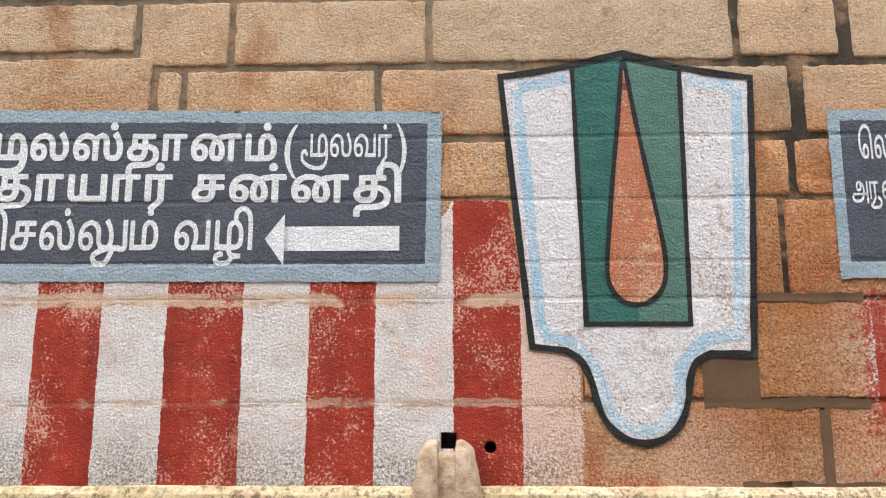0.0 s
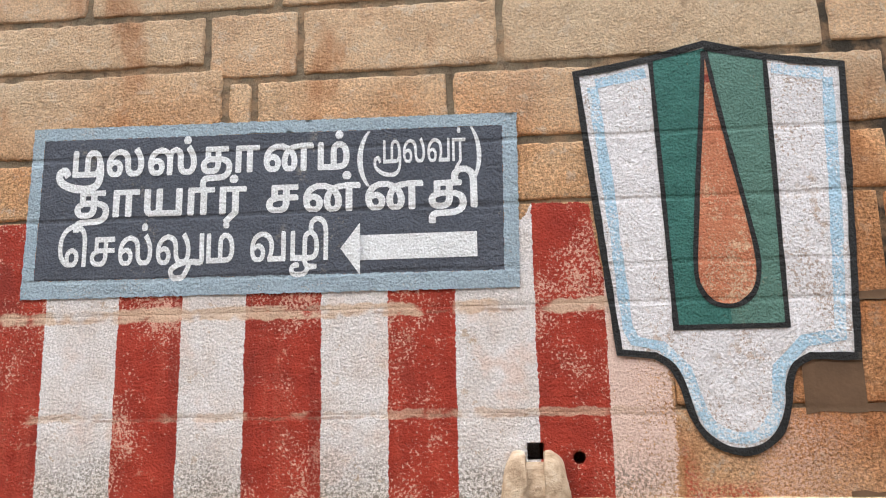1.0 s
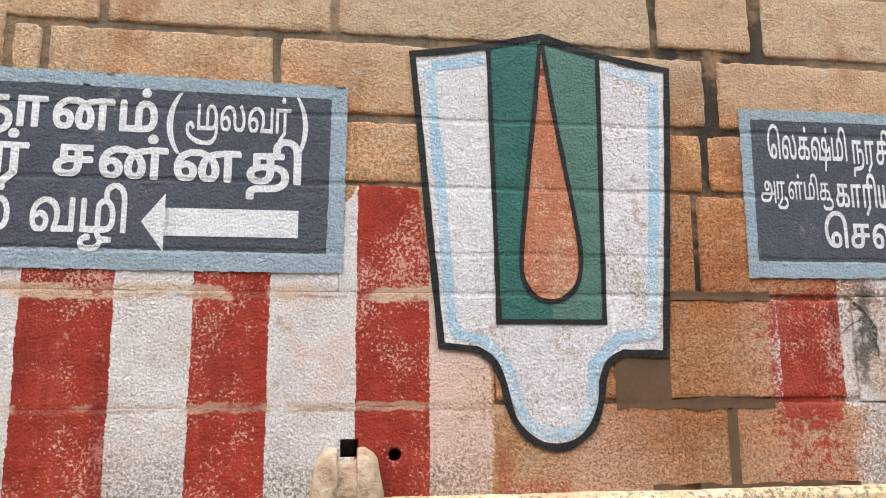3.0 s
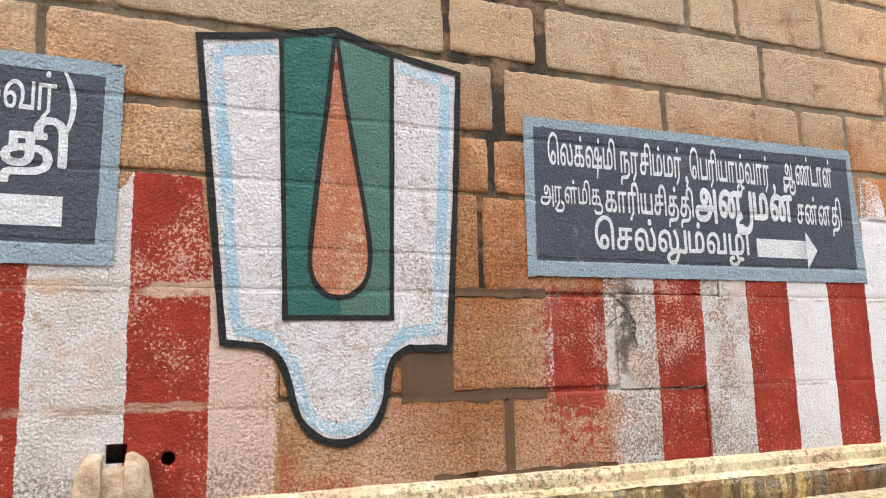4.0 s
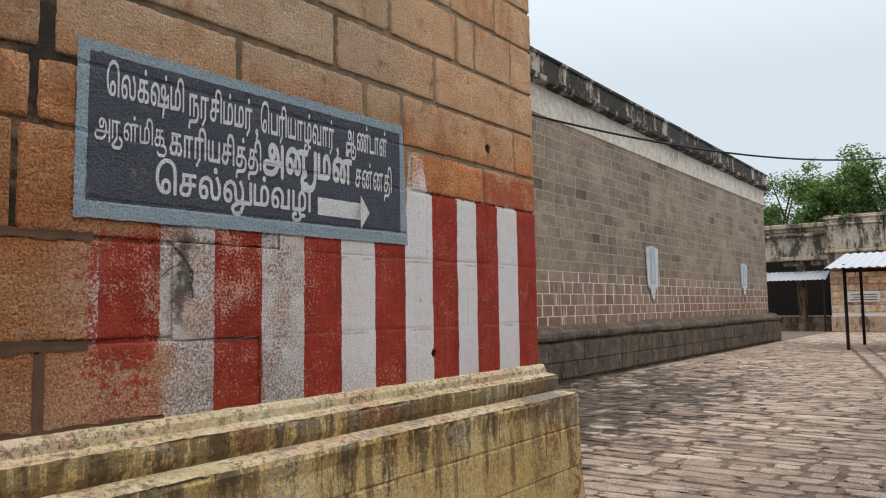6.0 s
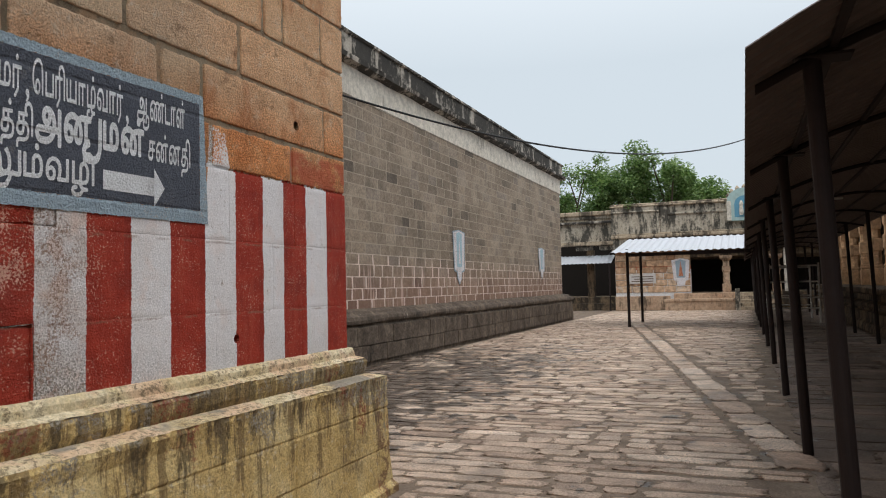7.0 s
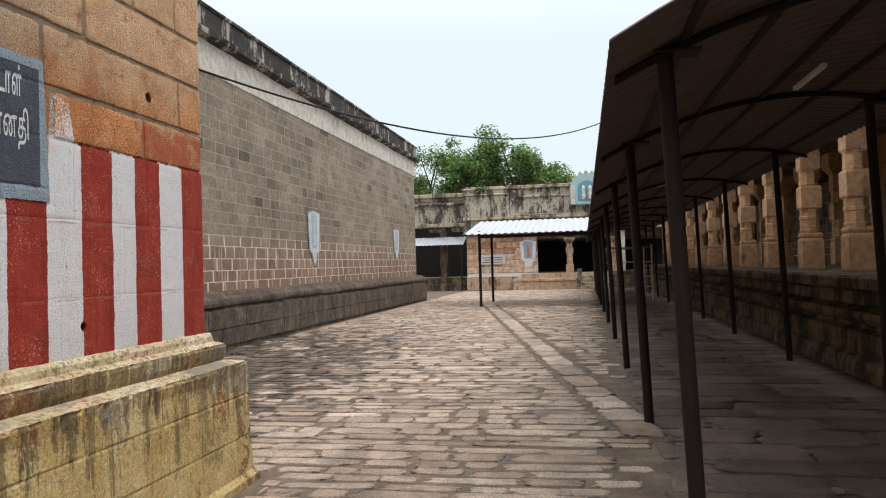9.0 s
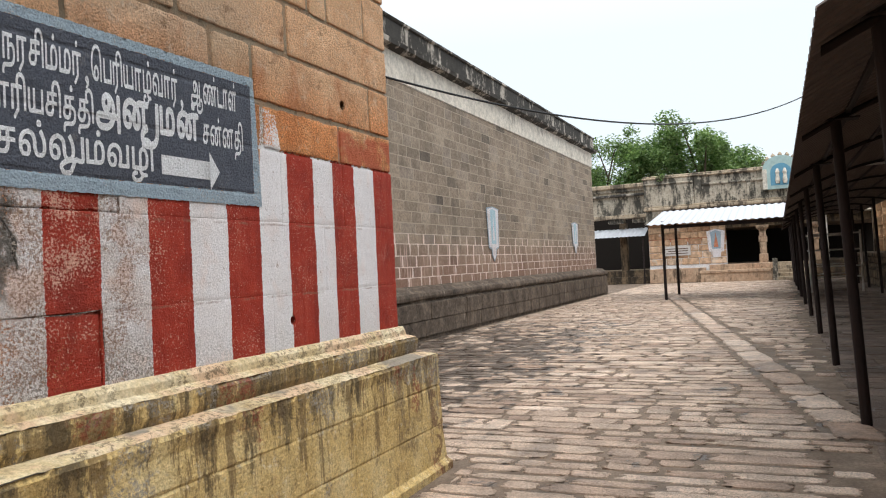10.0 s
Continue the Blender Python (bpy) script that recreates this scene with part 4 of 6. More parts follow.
def relief(x, z):
    """The painted coat sinks a little over the joints behind it."""
    d = 0.0
    for q in JOINT_Z:
        d = max(d, math.exp(-((z - q) / 0.011) ** 2))
    k = next((i for i in range(len(COURSES) - 1) if COURSES[i] <= z < COURSES[i + 1]), 0)
    for q in JOINTS[min(k, 7)]:
        d = max(d, math.exp(-((x - q) / 0.011) ** 2))
    return 0.002 * d + swell(x, z)


def painted(name, outline, y, mat, parent, label="", cell=None, rag=0.0):
    """A flat coat of paint cut to an outline in x and z, laid y in front of the wall and following its joints."""
    bm = bmesh.new()
    vs = [bm.verts.new((x, 0, z)) for x, z in outline]
    bm.faces.new(vs)
    bmesh.ops.triangulate(bm, faces=bm.faces[:])
    xs, zs = [p[0] for p in outline], [p[1] for p in outline]
    cuts = []
    for q in JOINT_Z:
        for e in (-0.02, -0.010, 0, 0.010, 0.02):
            if min(zs) < q + e < max(zs):
                cuts.append(((0, 0, q + e), (0, 0, 1)))
    step = cell or 0.12
    t = min(xs) + step
    while t < max(xs):
        cuts.append(((t, 0, 0), (1, 0, 0)))
        t += step
    t = min(zs) + step
    while rag and t < max(zs):
        cuts.append(((0, 0, t), (0, 0, 1)))
        t += step
    for co, no in cuts:
        bmesh.ops.bisect_plane(bm, geom=bm.verts[:] + bm.edges[:] + bm.faces[:], plane_co=co, plane_no=no)
    for v in bm.verts:
        if rag and v.is_boundary:
            v.co.x += rag * noise.noise((v.co.x * 50, v.co.z * 50, 2))
            v.co.z += rag * noise.noise((v.co.x * 50, v.co.z * 50, 8))
        v.co.y = -y + relief(v.co.x, v.co.z)
    bmesh.ops.recalc_face_normals(bm, faces=bm.faces[:])
    if sum(f.normal.y for f in bm.faces) > 0:
        bmesh.ops.reverse_faces(bm, faces=bm.faces[:])
    return part(name, bm_mesh(name, bm, mat, True), parent, label)


def ribbon(points, width, closed=False, wob=0.0):
    """Left and right edges of a brush stroke along a polyline in x and z."""
    n = len(points)
    out = []
    for i, (x, z) in enumerate(points):
        p = points[i - 1] if i or closed else points[i]
        q = points[(i + 1) % n] if i < n - 1 or closed else points[i]
        a = Vector((x - p[0], z - p[1]))
        b = Vector((q[0] - x, q[1] - z))
        a = a.normalized() if a.length else b.normalized()
        b = b.normalized() if b.length else a
        t = (a + b).normalized() if (a + b).length > 1e-6 else a
        k = 1 / max(0.5, t.dot(a))
        w = width * 0.5 * k * (1 + wob * noise.noise((x * 9, z * 9, 4)))
        out.append(((x - t.y * w, z + t.x * w), (x + t.y * w, z - t.x * w)))
    return out


def stroke(name, points, width, y, mat, parent, label="", closed=False, wob=0.3):
    dense = []
    n = len(points)
    for i in range(n if closed else n - 1):
        a, b = points[i], points[(i + 1) % n]
        k = max(1, int(math.hypot(b[0] - a[0], b[1] - a[1]) / 0.012))
        dense += [(a[0] + (b[0] - a[0]) * s / k, a[1] + (b[1] - a[1]) * s / k) for s in range(k)]
    if not closed:
        dense.append(points[-1])
    pairs = ribbon(dense, width, closed, wob)
    verts, faces = [], []
    for l, r in pairs:
        for x, z in (l, r):
            verts.append((x, -y + relief(x, z), z))
    m = len(pairs)
    for i in range(m if closed else m - 1):
        a, b = 2 * i, 2 * ((i + 1) % m)
        faces.append((a, a + 1, b + 1, b))
    return part(name, mesh_of(name, verts, faces, mat, True), parent, label)


def build_emblem():
    root = tagged(new("painted_emblem"), "painted white, green and orange temple emblem with black outline", "wall painting")
    right = [(1.60, 1.668)] + curve_pts([(1.60, 1.668), (1.535, 1.63), (1.505, 1.56), (1.492, 1.47), (1.455, 1.375), (1.39, 1.315), (1.31, 1.292), (1.22, 1.312), (1.15, 1.37), (1.11, 1.45), (1.085, 1.55), (1.045, 1.635), (0.98, 1.682)])[1:]
    edge = [(0.715, 2.935), (0.87, 2.955), (1.03, 2.985), (1.28, 3.045), (1.53, 2.972), (1.70, 2.94), (1.855, 2.918), (1.83, 2.4), (1.783, 1.662)] + right + [(0.835, 1.698), (0.785, 2.2)]
    painted("white_field", edge, 0.007, M_WHITE, root, "worn white paint", 0.06)
    stroke("blue_edging", [(0.785, 2.87), (0.83, 2.4), (0.875, 1.80), (0.90, 1.745), (1.01, 1.72), (1.10, 1.62), (1.15, 1.46)], 0.045, 0.0084, M_BLUE, root, "soft pale blue edging")
    stroke("blue_edging", [(1.79, 2.86), (1.765, 2.3), (1.725, 1.75), (1.58, 1.73), (1.47, 1.62), (1.45, 1.46)], 0.05, 0.0084, M_BLUE, root, "soft pale blue edging")
    stroke("blue_edging", curve_pts([(1.15, 1.46), (1.20, 1.38), (1.31, 1.345), (1.40, 1.38), (1.45, 1.46)]), 0.05, 0.0084, M_BLUE, root, "soft pale blue edging")
    stroke("blue_edging", [(0.80, 2.885), (1.02, 2.925)], 0.045, 0.0083, M_BLUE, root, "soft pale blue edging")
    stroke("blue_edging", [(1.56, 2.915), (1.775, 2.875)], 0.05, 0.0083, M_BLUE, root, "soft pale blue edging")
    green = [(1.045, 2.975), (1.28, 3.025), (1.535, 2.962), (1.521, 1.795), (1.072, 1.795)]
    painted("green_panel", green, 0.0086, M_GREEN, root, "teal green paint")
    painted("green_panel", [(1.285, 3.018), (1.535, 2.962), (1.521, 1.795), (1.30, 1.795)], 0.0093, M_GREEN_PALE, root, "paler, greyer green paint")
    flame = curve_pts([(1.285, 3.01), (1.325, 2.72), (1.365, 2.48), (1.405, 2.25), (1.428, 2.07), (1.41, 1.955), (1.355, 1.895), (1.29, 1.88), (1.225, 1.90), (1.18, 1.965), (1.172, 2.06), (1.19, 2.25), (1.215, 2.48), (1.245, 2.72), (1.275, 3.01)], 4)
    painted("flame", flame, 0.0100, M_FLAME, root, "worn orange paint")
    painted("flame_tip", [(1.265, 2.865), (1.31, 2.865), (1.30, 2.90), (1.275, 2.90)], 0.0112, make_coat("dark_red_paint", (0.25, 0.03, 0.02), (0.32, 0.05, 0.03)), root)
    stroke("outline", edge, 0.030, 0.0112, M_BLACK, root, "thick black brush outline", True)
    stroke("outline", [green[1], green[2], green[3], green[4], green[0]], 0.021, 0.0112, M_BLACK, root, "black brush outline")
    stroke("outline", flame, 0.021, 0.0122, M_BLACK, root, "black brush outline", False)
    return root


build_emblem()

# Strokes for the vowel signs that hang below a letter, relative to its right-hand edge, in letter heights.
TAILS = {
    "lu": [(-0.08, 0.03), (-0.30, -0.02), (-0.50, -0.14), (-0.40, -0.29), (-0.18, -0.27), (-0.05, -0.10), (0.03, 0.02), (0.30, 0.02), (0.31, 0.30), (0.31, 0.57)],
    "mu": [(-0.03, 0.30), (-0.02, 0.0), (-0.10, -0.20), (-0.32, -0.29), (-0.58, -0.25)],
    "muu": [(-0.03, 0.30), (-0.02, 0.0), (-0.10, -0.20), (-0.35, -0.29), (-0.75, -0.24), (-1.02, -0.10), (-1.05, 0.08), (-0.92, 0.13), (-0.84, 0.03)],
    "nu": [(-0.06, 0.05), (-0.24, -0.03), (-0.30, -0.16), (-0.18, -0.28), (0.06, -0.31), (0.30, -0.25), (0.42, -0.10), (0.45, 0.15), (0.45, 0.57)],
    "ku": [(-0.05, 0.05), (0.10, -0.04), (0.12, -0.18), (-0.05, -0.29), (-0.40, -0.28), (-0.52, -0.18)],
}


GLYPHS = {}


def glyph_loops(body):
    """The outlines of some letters as closed polylines."""
    if body in GLYPHS:
        return GLYPHS[body]
    cu = bpy.data.curves.new("glyph", 'FONT')
    cu.body = body
    ob = new("glyph", cu)
    bpy.context.view_layer.update()
    dg = bpy.context.evaluated_depsgraph_get()
    src = ob.evaluated_get(dg).to_curve(dg)
    loops = []
    for sp in src.splines:
        bp = list(sp.bezier_points)
        poly = []
        for a, b in zip(bp, bp[1:] + bp[:1]):
            for t in (0, 0.2, 0.4, 0.6, 0.8):
                u = 1 - t
                p = a.co * u ** 3 + a.handle_right * 3 * u * u * t + b.handle_left * 3 * u * t * t + b.co * t ** 3
                poly.append((p.x, p.y))
        loops.append(poly)
    bpy.data.objects.remove(ob)
    GLYPHS[body] = loops
    return loops


def solid_runs(loops, z):
    """Where a level line lies inside the shape (winding not zero)."""
    cross = []
    for poly in loops:
        for a, b in zip(poly, poly[1:] + poly[:1]):
            if (a[1] > z) != (b[1] > z):
                cross.append((a[0] + (b[0] - a[0]) * (z - a[1]) / (b[1] - a[1]), 1 if b[1] > a[1] else -1))
    cross.sort()
    out, w, start = [], 0, 0
    for x, d in cross:
        if w == 0:
            start = x
        w += d
        if w == 0 and x - start > 1e-4:
            out.append((start, x))
    return out


def join_runs(runs):
    out = []
    for a, b in sorted(runs):
        if out and a <= out[-1][1] + 0.002:
            out[-1] = (out[-1][0], max(out[-1][1], b))
        else:
            out.append((a, b))
    return out


def lettering(clusters, x0, x1, z0, z1, y, parent, bold=0.012, slant=0.0, width=0.09):
    """One line of Tamil: clusters in the order they are written, an optional tail after '+'; fitted between x0..x1 and z0..z1."""
    letters, pen = [], 0.0
    for c in clusters:
        if c == " ":
            pen += 0.32
            continue
        body, _, tail = c.partition("+")
        loops = glyph_loops(body)
        lo = min(v[0] for q in loops for v in q)
        hi = max(v[0] for q in loops for v in q)
        shapes = [[[(v[0] - lo + pen, v[1]) for v in q] for q in loops]]
        edge = pen + hi - lo
        if tail:
            pts = curve_pts([(edge + p, q) for p, q in TAILS[tail]], 5)
            pairs = ribbon(pts, width)
            for u, v in zip(pairs, pairs[1:]):
                shapes.append([[u[0], u[1], v[1], v[0]]])
            edge = max(edge, max(p[0] for p in pts))
        letters.append(shapes)
        pen = edge + 0.10 + 2 * bold
    allv = [v for sh in letters for lp in sh for q in lp for v in q]
    lx, hx = min(v[0] for v in allv) - bold, max(v[0] for v in allv) + bold
    lz, hz = min(v[1] for v in allv) - bold, max(v[1] for v in allv) + bold
    step = 0.012
    shapes = []
    for sh in letters:
        dots = [q for q in sh[0] if min(v[1] for v in q) > 0.62 and max(v[0] for v in q) - min(v[0] for v in q) < 0.25]
        shapes.append(("letter", [[q for q in sh[0] if q not in dots]] + sh[1:]))
        if dots:
            shapes.append(("letter_dot", [dots]))
    for kind, sh in shapes:
        sh = [lp for lp in sh if lp]
        bottom = min(v[1] for lp in sh for q in lp for v in q) - bold
        top = max(v[1] for lp in sh for q in lp for v in q) + bold
        n = max(2, int((top - bottom) / step))
        rows = []
        for k in range(n + 1):
            z = bottom + (top - bottom) * k / n
            runs = []
            for dz, dx in ((0, 1.0), (0.7 * bold, 0.7), (-0.7 * bold, 0.7), (bold, 0.1), (-bold, 0.1)):
                for lp in sh:
                    runs += [(a - bold * dx, b + bold * dx) for a, b in solid_runs(lp, z + dz)]
                if bold == 0:
                    break
            rows.append((z, join_runs(runs)))
        verts, faces = [], []
        for (za, ra), (zb, rb) in zip(rows, rows[1:]):
            mid = ra
            for a, b in mid:
                near = [q for q in rb if q[0] < b and q[1] > a]
                c, d = near[0] if len(near) == 1 and len([q for q in ra if q[0] < near[0][1] and q[1] > near[0][0]]) == 1 else (a, b)
                base = len(verts)
                for vx, vz in ((a, za), (b, za), (d, zb), (c, zb)):
                    x = x0 + (vx - lx) / (hx - lx) * (x1 - x0)
                    z = z0 + (vz - lz) / (hz - lz) * (z1 - z0) + slant * (x - (x0 + x1) / 2)
                    verts.append((x, -y + swell(x, z), z))
                faces.append((base, base + 1, base + 2, base + 3))
        part(kind, mesh_of(kind, verts, faces, M_LETTER), parent)


def frame_coat(parent, o, i, y):
    """Border between two rectangles given as four corners each."""
    for k in range(4):
        q = (k + 1) % 4
        painted("border", [o[k], o[q], i[q], i[k]], y, M_BORDER, parent, "grey-blue painted border", 0.014, 0.006)


def arrow(parent, tail, neck, tip, z0, z1, hz0, hz1, y):
    painted("arrow", [(tail, z0), (neck, z0), (neck, hz0), (tip, (z0 + z1) / 2), (neck, hz1), (neck, z1), (tail, z1)], y, M_LETTER, parent, "white painted direction arrow")


def build_signs():
    s = tagged(new("painted_sign"), "slate-blue painted Tamil direction sign with arrow pointing to the shrine", "wall sign", "painted signs on the wall")
    o = [(-1.825, 2.805), (0.447, 2.772), (0.434, 1.985), (-1.83, 1.995)]
    i = [(-1.768, 2.745), (0.380, 2.715), (0.370, 2.062), (-1.772, 2.078)]
    frame_coat(s, o, i, 0.008)
    painted("panel", i, 0.0075, M_SLATE, s, "slate-blue painted panel")
    lettering(["ம+muu", "ல", "ஸ்", "தா", "ன", "ம்"], -1.70, -0.31, 2.475, 2.735, 0.0095, s, 0.030, -0.012, 0.12)
    lettering(["("], -0.275, -0.215, 2.455, 2.715, 0.0095, s, 0.0)
    lettering(["ம+muu", "ல", "வ", "ர்"], -0.20, 0.215, 2.495, 2.715, 0.0095, s, 0.008, -0.012)
    lettering([")"], 0.235, 0.285, 2.455, 2.715, 0.0095, s, 0.0)
    lettering(["தா", "யா", "ர்", " ", "ச", "ன்", "ன", "தி"], -1.60, 0.262, 2.285, 2.545, 0.0095, s, 0.030, -0.012)
    lettering(["ெச", "ல்", "ல+lu", "ம்", " ", "வ", "ழி"], -1.665, -0.405, 2.055, 2.335, 0.0095, s, 0.016, -0.006)
    arrow(s, 0.255, -0.262, -0.35, 2.125, 2.237, 2.06, 2.295, 0.0095)
    s = tagged(new("painted_sign"), "slate-blue painted Tamil direction sign with arrow pointing along the wall", "wall sign", "painted signs on the wall")
    o = [(2.187, 2.757), (4.335, 2.770), (4.372, 1.998), (2.182, 1.990)]
    i = [(2.240, 2.708), (4.300, 2.715), (4.300, 2.072), (2.232, 2.062)]
    frame_coat(s, o, i, 0.008)
    painted("panel", i, 0.0075, M_SLATE, s, "slate-blue painted panel")
    lettering(["ெல", "க்", "ஷ்", "மி"], 2.315, 2.70, 2.475, 2.69, 0.0095, s, 0.013)
    lettering(["ந", "ர", "சி", "ம்", "ம", "ர்"], 2.725, 3.105, 2.455, 2.685, 0.0095, s, 0.013)
    lettering([","], 3.125, 3.145, 2.47, 2.53, 0.0095, s, 0.013)
    lettering(["ெப", "ரி", "யா", "ழ்", "வா", "ர்"], 3.16, 3.70, 2.455, 2.69, 0.0095, s, 0.013)
    lettering([","], 3.72, 3.74, 2.47, 2.53, 0.0095, s, 0.013)
    lettering(["ஆ", "ண்", "டா", "ள்"], 3.80, 4.17, 2.475, 2.705, 0.0095, s, 0.013)
    lettering(["அ", "ர+ku", "ள்", "மி", "க+ku"], 2.265, 2.61, 2.295, 2.465, 0.0095, s, 0.010)
    lettering(["கா", "ரி", "ய", "சி", "த்", "தி"], 2.625, 3.165, 2.255, 2.475, 0.0095, s, 0.018)
    lettering(["அ", "ன+nu", "ம", "ன்"], 3.175, 3.85, 2.235, 2.535, 0.0095, s, 0.036, 0, 0.10)
    lettering(["ச", "ன்", "ன", "தி"], 3.88, 4.215, 2.255, 2.485, 0.0095, s, 0.013)
    lettering(["ெச", "ல்", "ல+lu", "ம்", "வ", "ழி"], 2.555, 3.515, 2.062, 2.295, 0.0095, s, 0.018)
    arrow(s, 3.57, 3.925, 4.005, 2.122, 2.222, 2.065, 2.275, 0.0095)


build_signs()

# brown mortar smeared over open joints
def smear(x0, x1, z0, z1, seed):
    r = random.Random(seed)
    n = max(3, int((x1 - x0) / 0.05))
    low = [(x0 + (x1 - x0) * i / n, z0 + r.uniform(-0.008, 0.008)) for i in range(n + 1)]
    top = [(x1 - (x1 - x0) * i / n, z1 + r.uniform(-0.008, 0.008)) for i in range(n + 1)]
    painted("mortar_patch", low + top, 0.0045, M_PATCHBROWN, wall_front, "smooth brown mortar smear", 0.05)


smear(1.56, 1.80, 1.44, 1.665, 1)
smear(1.80, 2.26, 1.436, 1.478, 2)
smear(1.79, 2.27, 1.892, 1.926, 3)
smear(1.70, 2.62, 1.10, 1.135, 4)
smear(2.04, 2.085, 1.13, 1.435, 5)

# black weathered crack where a stone has broken beside the bands
for pts, w in (([(2.66, 1.885), (2.70, 1.86), (2.735, 1.81), (2.755, 1.77), (2.748, 1.72), (2.765, 1.66)], 0.016), ([(2.52, 1.70), (2.58, 1.74), (2.64, 1.79), (2.69, 1.81)], 0.007)):
    stroke("crack", pts, w, 0.0065, M_SOOT, wall_front, "black weathered crack", False, 1.8)
stroke("crack", [(2.86, 1.455), (2.98, 1.452), (3.17, 1.462)], 0.005, 0.0065, M_SOOT, wall_front, "open joint", False, 1.0)
stroke("crack", [(3.172, 1.46), (3.178, 1.30), (3.19, 1.14)], 0.004, 0.0065, M_SOOT, wall_front, "open joint", False, 1.0)

# ---- long compound wall beyond the gateway ----
FY = 4.97                       # face of the long wall
FX1 = 35.6                      # its far corner
far_wall = tagged(new("wall_long", box("wall_long", (5.6, FY - 0.003, GROUND), (FX1, FY + 1.4, 6.3), M_POINT, 0)), "long grey-brown granite block wall with pale pointing", "wall", kind="structure")


def build_far_wall():
    shapes = []
    for s in range(14):
        v, f = block_shape(1, 1, 0.3, 300 + s, 0.03, 0.022, 0.008, 4, 4)
        shapes.append((v, f, mesh_of("wall_block", v, f, M_BLOCK)))
    z, k, made = 1.12, 0, 0
    sv, sf = [], []
    while z < 5.85:
        h = min(0.235 + 0.05 * ((k * 37) % 7) / 7, 5.93 - z)
        x = 6.1 + (0.22 if k % 2 else 0.0)
        while x < FX1 - 0.02:
            w = min(rng.uniform(0.40, 0.85), FX1 - x)
            if FX1 - x - w < 0.2:
                w = FX1 - x
            v, f, me = shapes[rng.randrange(14)]
            y = FY - 0.005 - rng.random() * 0.0015
            g = 0.016 if z > 2.25 else 0.032
            m = Matrix.Translation((x + g, y, z + 0.011)) @ Matrix.Diagonal((w - 2 * g, 0.06, h - 0.022, 1))
            if made < 300 and 14.0 < x < 22.0 and 1.0 < z < 5.2:
                part("wall_block", me, far_wall, m=m)
                made += 1
            elif x > 11.5:
                b = len(sv)
                sv += [tuple(m @ Vector(q)) for q in v]
                sf += [tuple(b + i for i in q) for q in f]
            x += w
        z += h
        k += 1
    tagged(part("wall_blocks", mesh_of("wall_blocks", sv, sf, M_BLOCK_STUFF), far_wall), kind="stuff")


def extrude_x(name, prof, x0, x1, mat, label, cat, wear=0.01, step=0.5, end=True):
    """Runs a (y, z) profile along x, slightly uneven, and returns it round the far end."""
    verts, faces = [], []
    n = max(2, int((x1 - x0) / step))
    k = len(prof)
    for i in range(n + 1):
        x = x0 + (x1 - x0) * i / n
        for j, (y, z) in enumerate(prof):
            nv = wear * noise.noise((x * 0.9, j * 2.3, 7))
            out = max(0.0, prof[-1][0] - y)
            verts.append((x + (out if i == n and end else 0), y + nv, z + nv))
    for i in range(n):
        for j in range(k - 1):
            a = i * k + j
            faces.append((a, a + k, a + k + 1, a + 1))
    if end:
        base = len(verts)
        for j, (y, z) in enumerate(prof):
            out = max(0.0, prof[-1][0] - y)
            verts.append((x1 + out, prof[-1][0] + 1.4, z))
        for j in range(k - 1):
            faces.append((n * k + j, base + j, base + j + 1, n * k + j + 1))
    return tagged(new(name, mesh_of(name, verts, faces, mat)), label, cat, kind="structure")


build_far_wall()
long_base = extrude_x("wall_long_base", [(4.60, GROUND - 0.02), (4.61, 0.30), (4.63, 0.78), (4.66, 0.80), (4.66, 0.84), (4.60, 0.87), (4.58, 0.93), (4.60, 1.0), (4.68, 1.05), (4.72, 1.06), (4.76, 1.11), (4.98, 1.16)], 5.9, FX1 + 0.2, M_BASE, "dark weathered granite base moulding of the long wall", "wall base", 0.03)
extrude_x("wall_long_band", [(FY - 0.004, 5.88), (FY - 0.03, 5.90), (FY - 0.02, 6.6), (FY + 0.1, 6.62)], 5.6, FX1 + 0.0, M_BAND, "cream limewashed plaster band along the wall top", "wall band", 0.006)
extrude_x("wall_long_coping", [(FY + 0.0, 6.55), (FY - 0.10, 6.58), (FY - 0.22, 6.62), (FY - 0.24, 6.72), (FY - 0.12, 6.76), (FY - 0.08, 6.82), (FY - 0.08, 7.22), (FY - 0.13, 7.25), (FY - 0.13, 7.31), (FY + 0.3, 7.35)], 5.6, FX1 + 0.0, M_COPING, "black mould-stained moulded coping on the long wall", "coping", 0.03)


def build_base_blocks():
    """Two courses of dressed blocks along the base, standing just proud of it."""
    shapes = [mesh_of("base_block", *block_shape(1, 1, 1.0, 640 + q, 0.03, 0.012, 0.05, 4, 4), M_BASE) for q in range(8)]
    for z0, z1, off in ((0.02, 0.37, 0.0), (0.385, 0.765, 0.4)):
        x = 10.0 + off
        while x < FX1 - 0.3:
            w = min(rng.uniform(0.6, 1.25), FX1 + 0.1 - x)
            part("base_block", shapes[rng.randrange(8)], long_base, m=Matrix.Translation((x, 4.562 - rng.random() * 0.008, z0)) @ Matrix.Diagonal((w - 0.022, 0.10, z1 - z0, 1)))
            x += w


build_base_blocks()


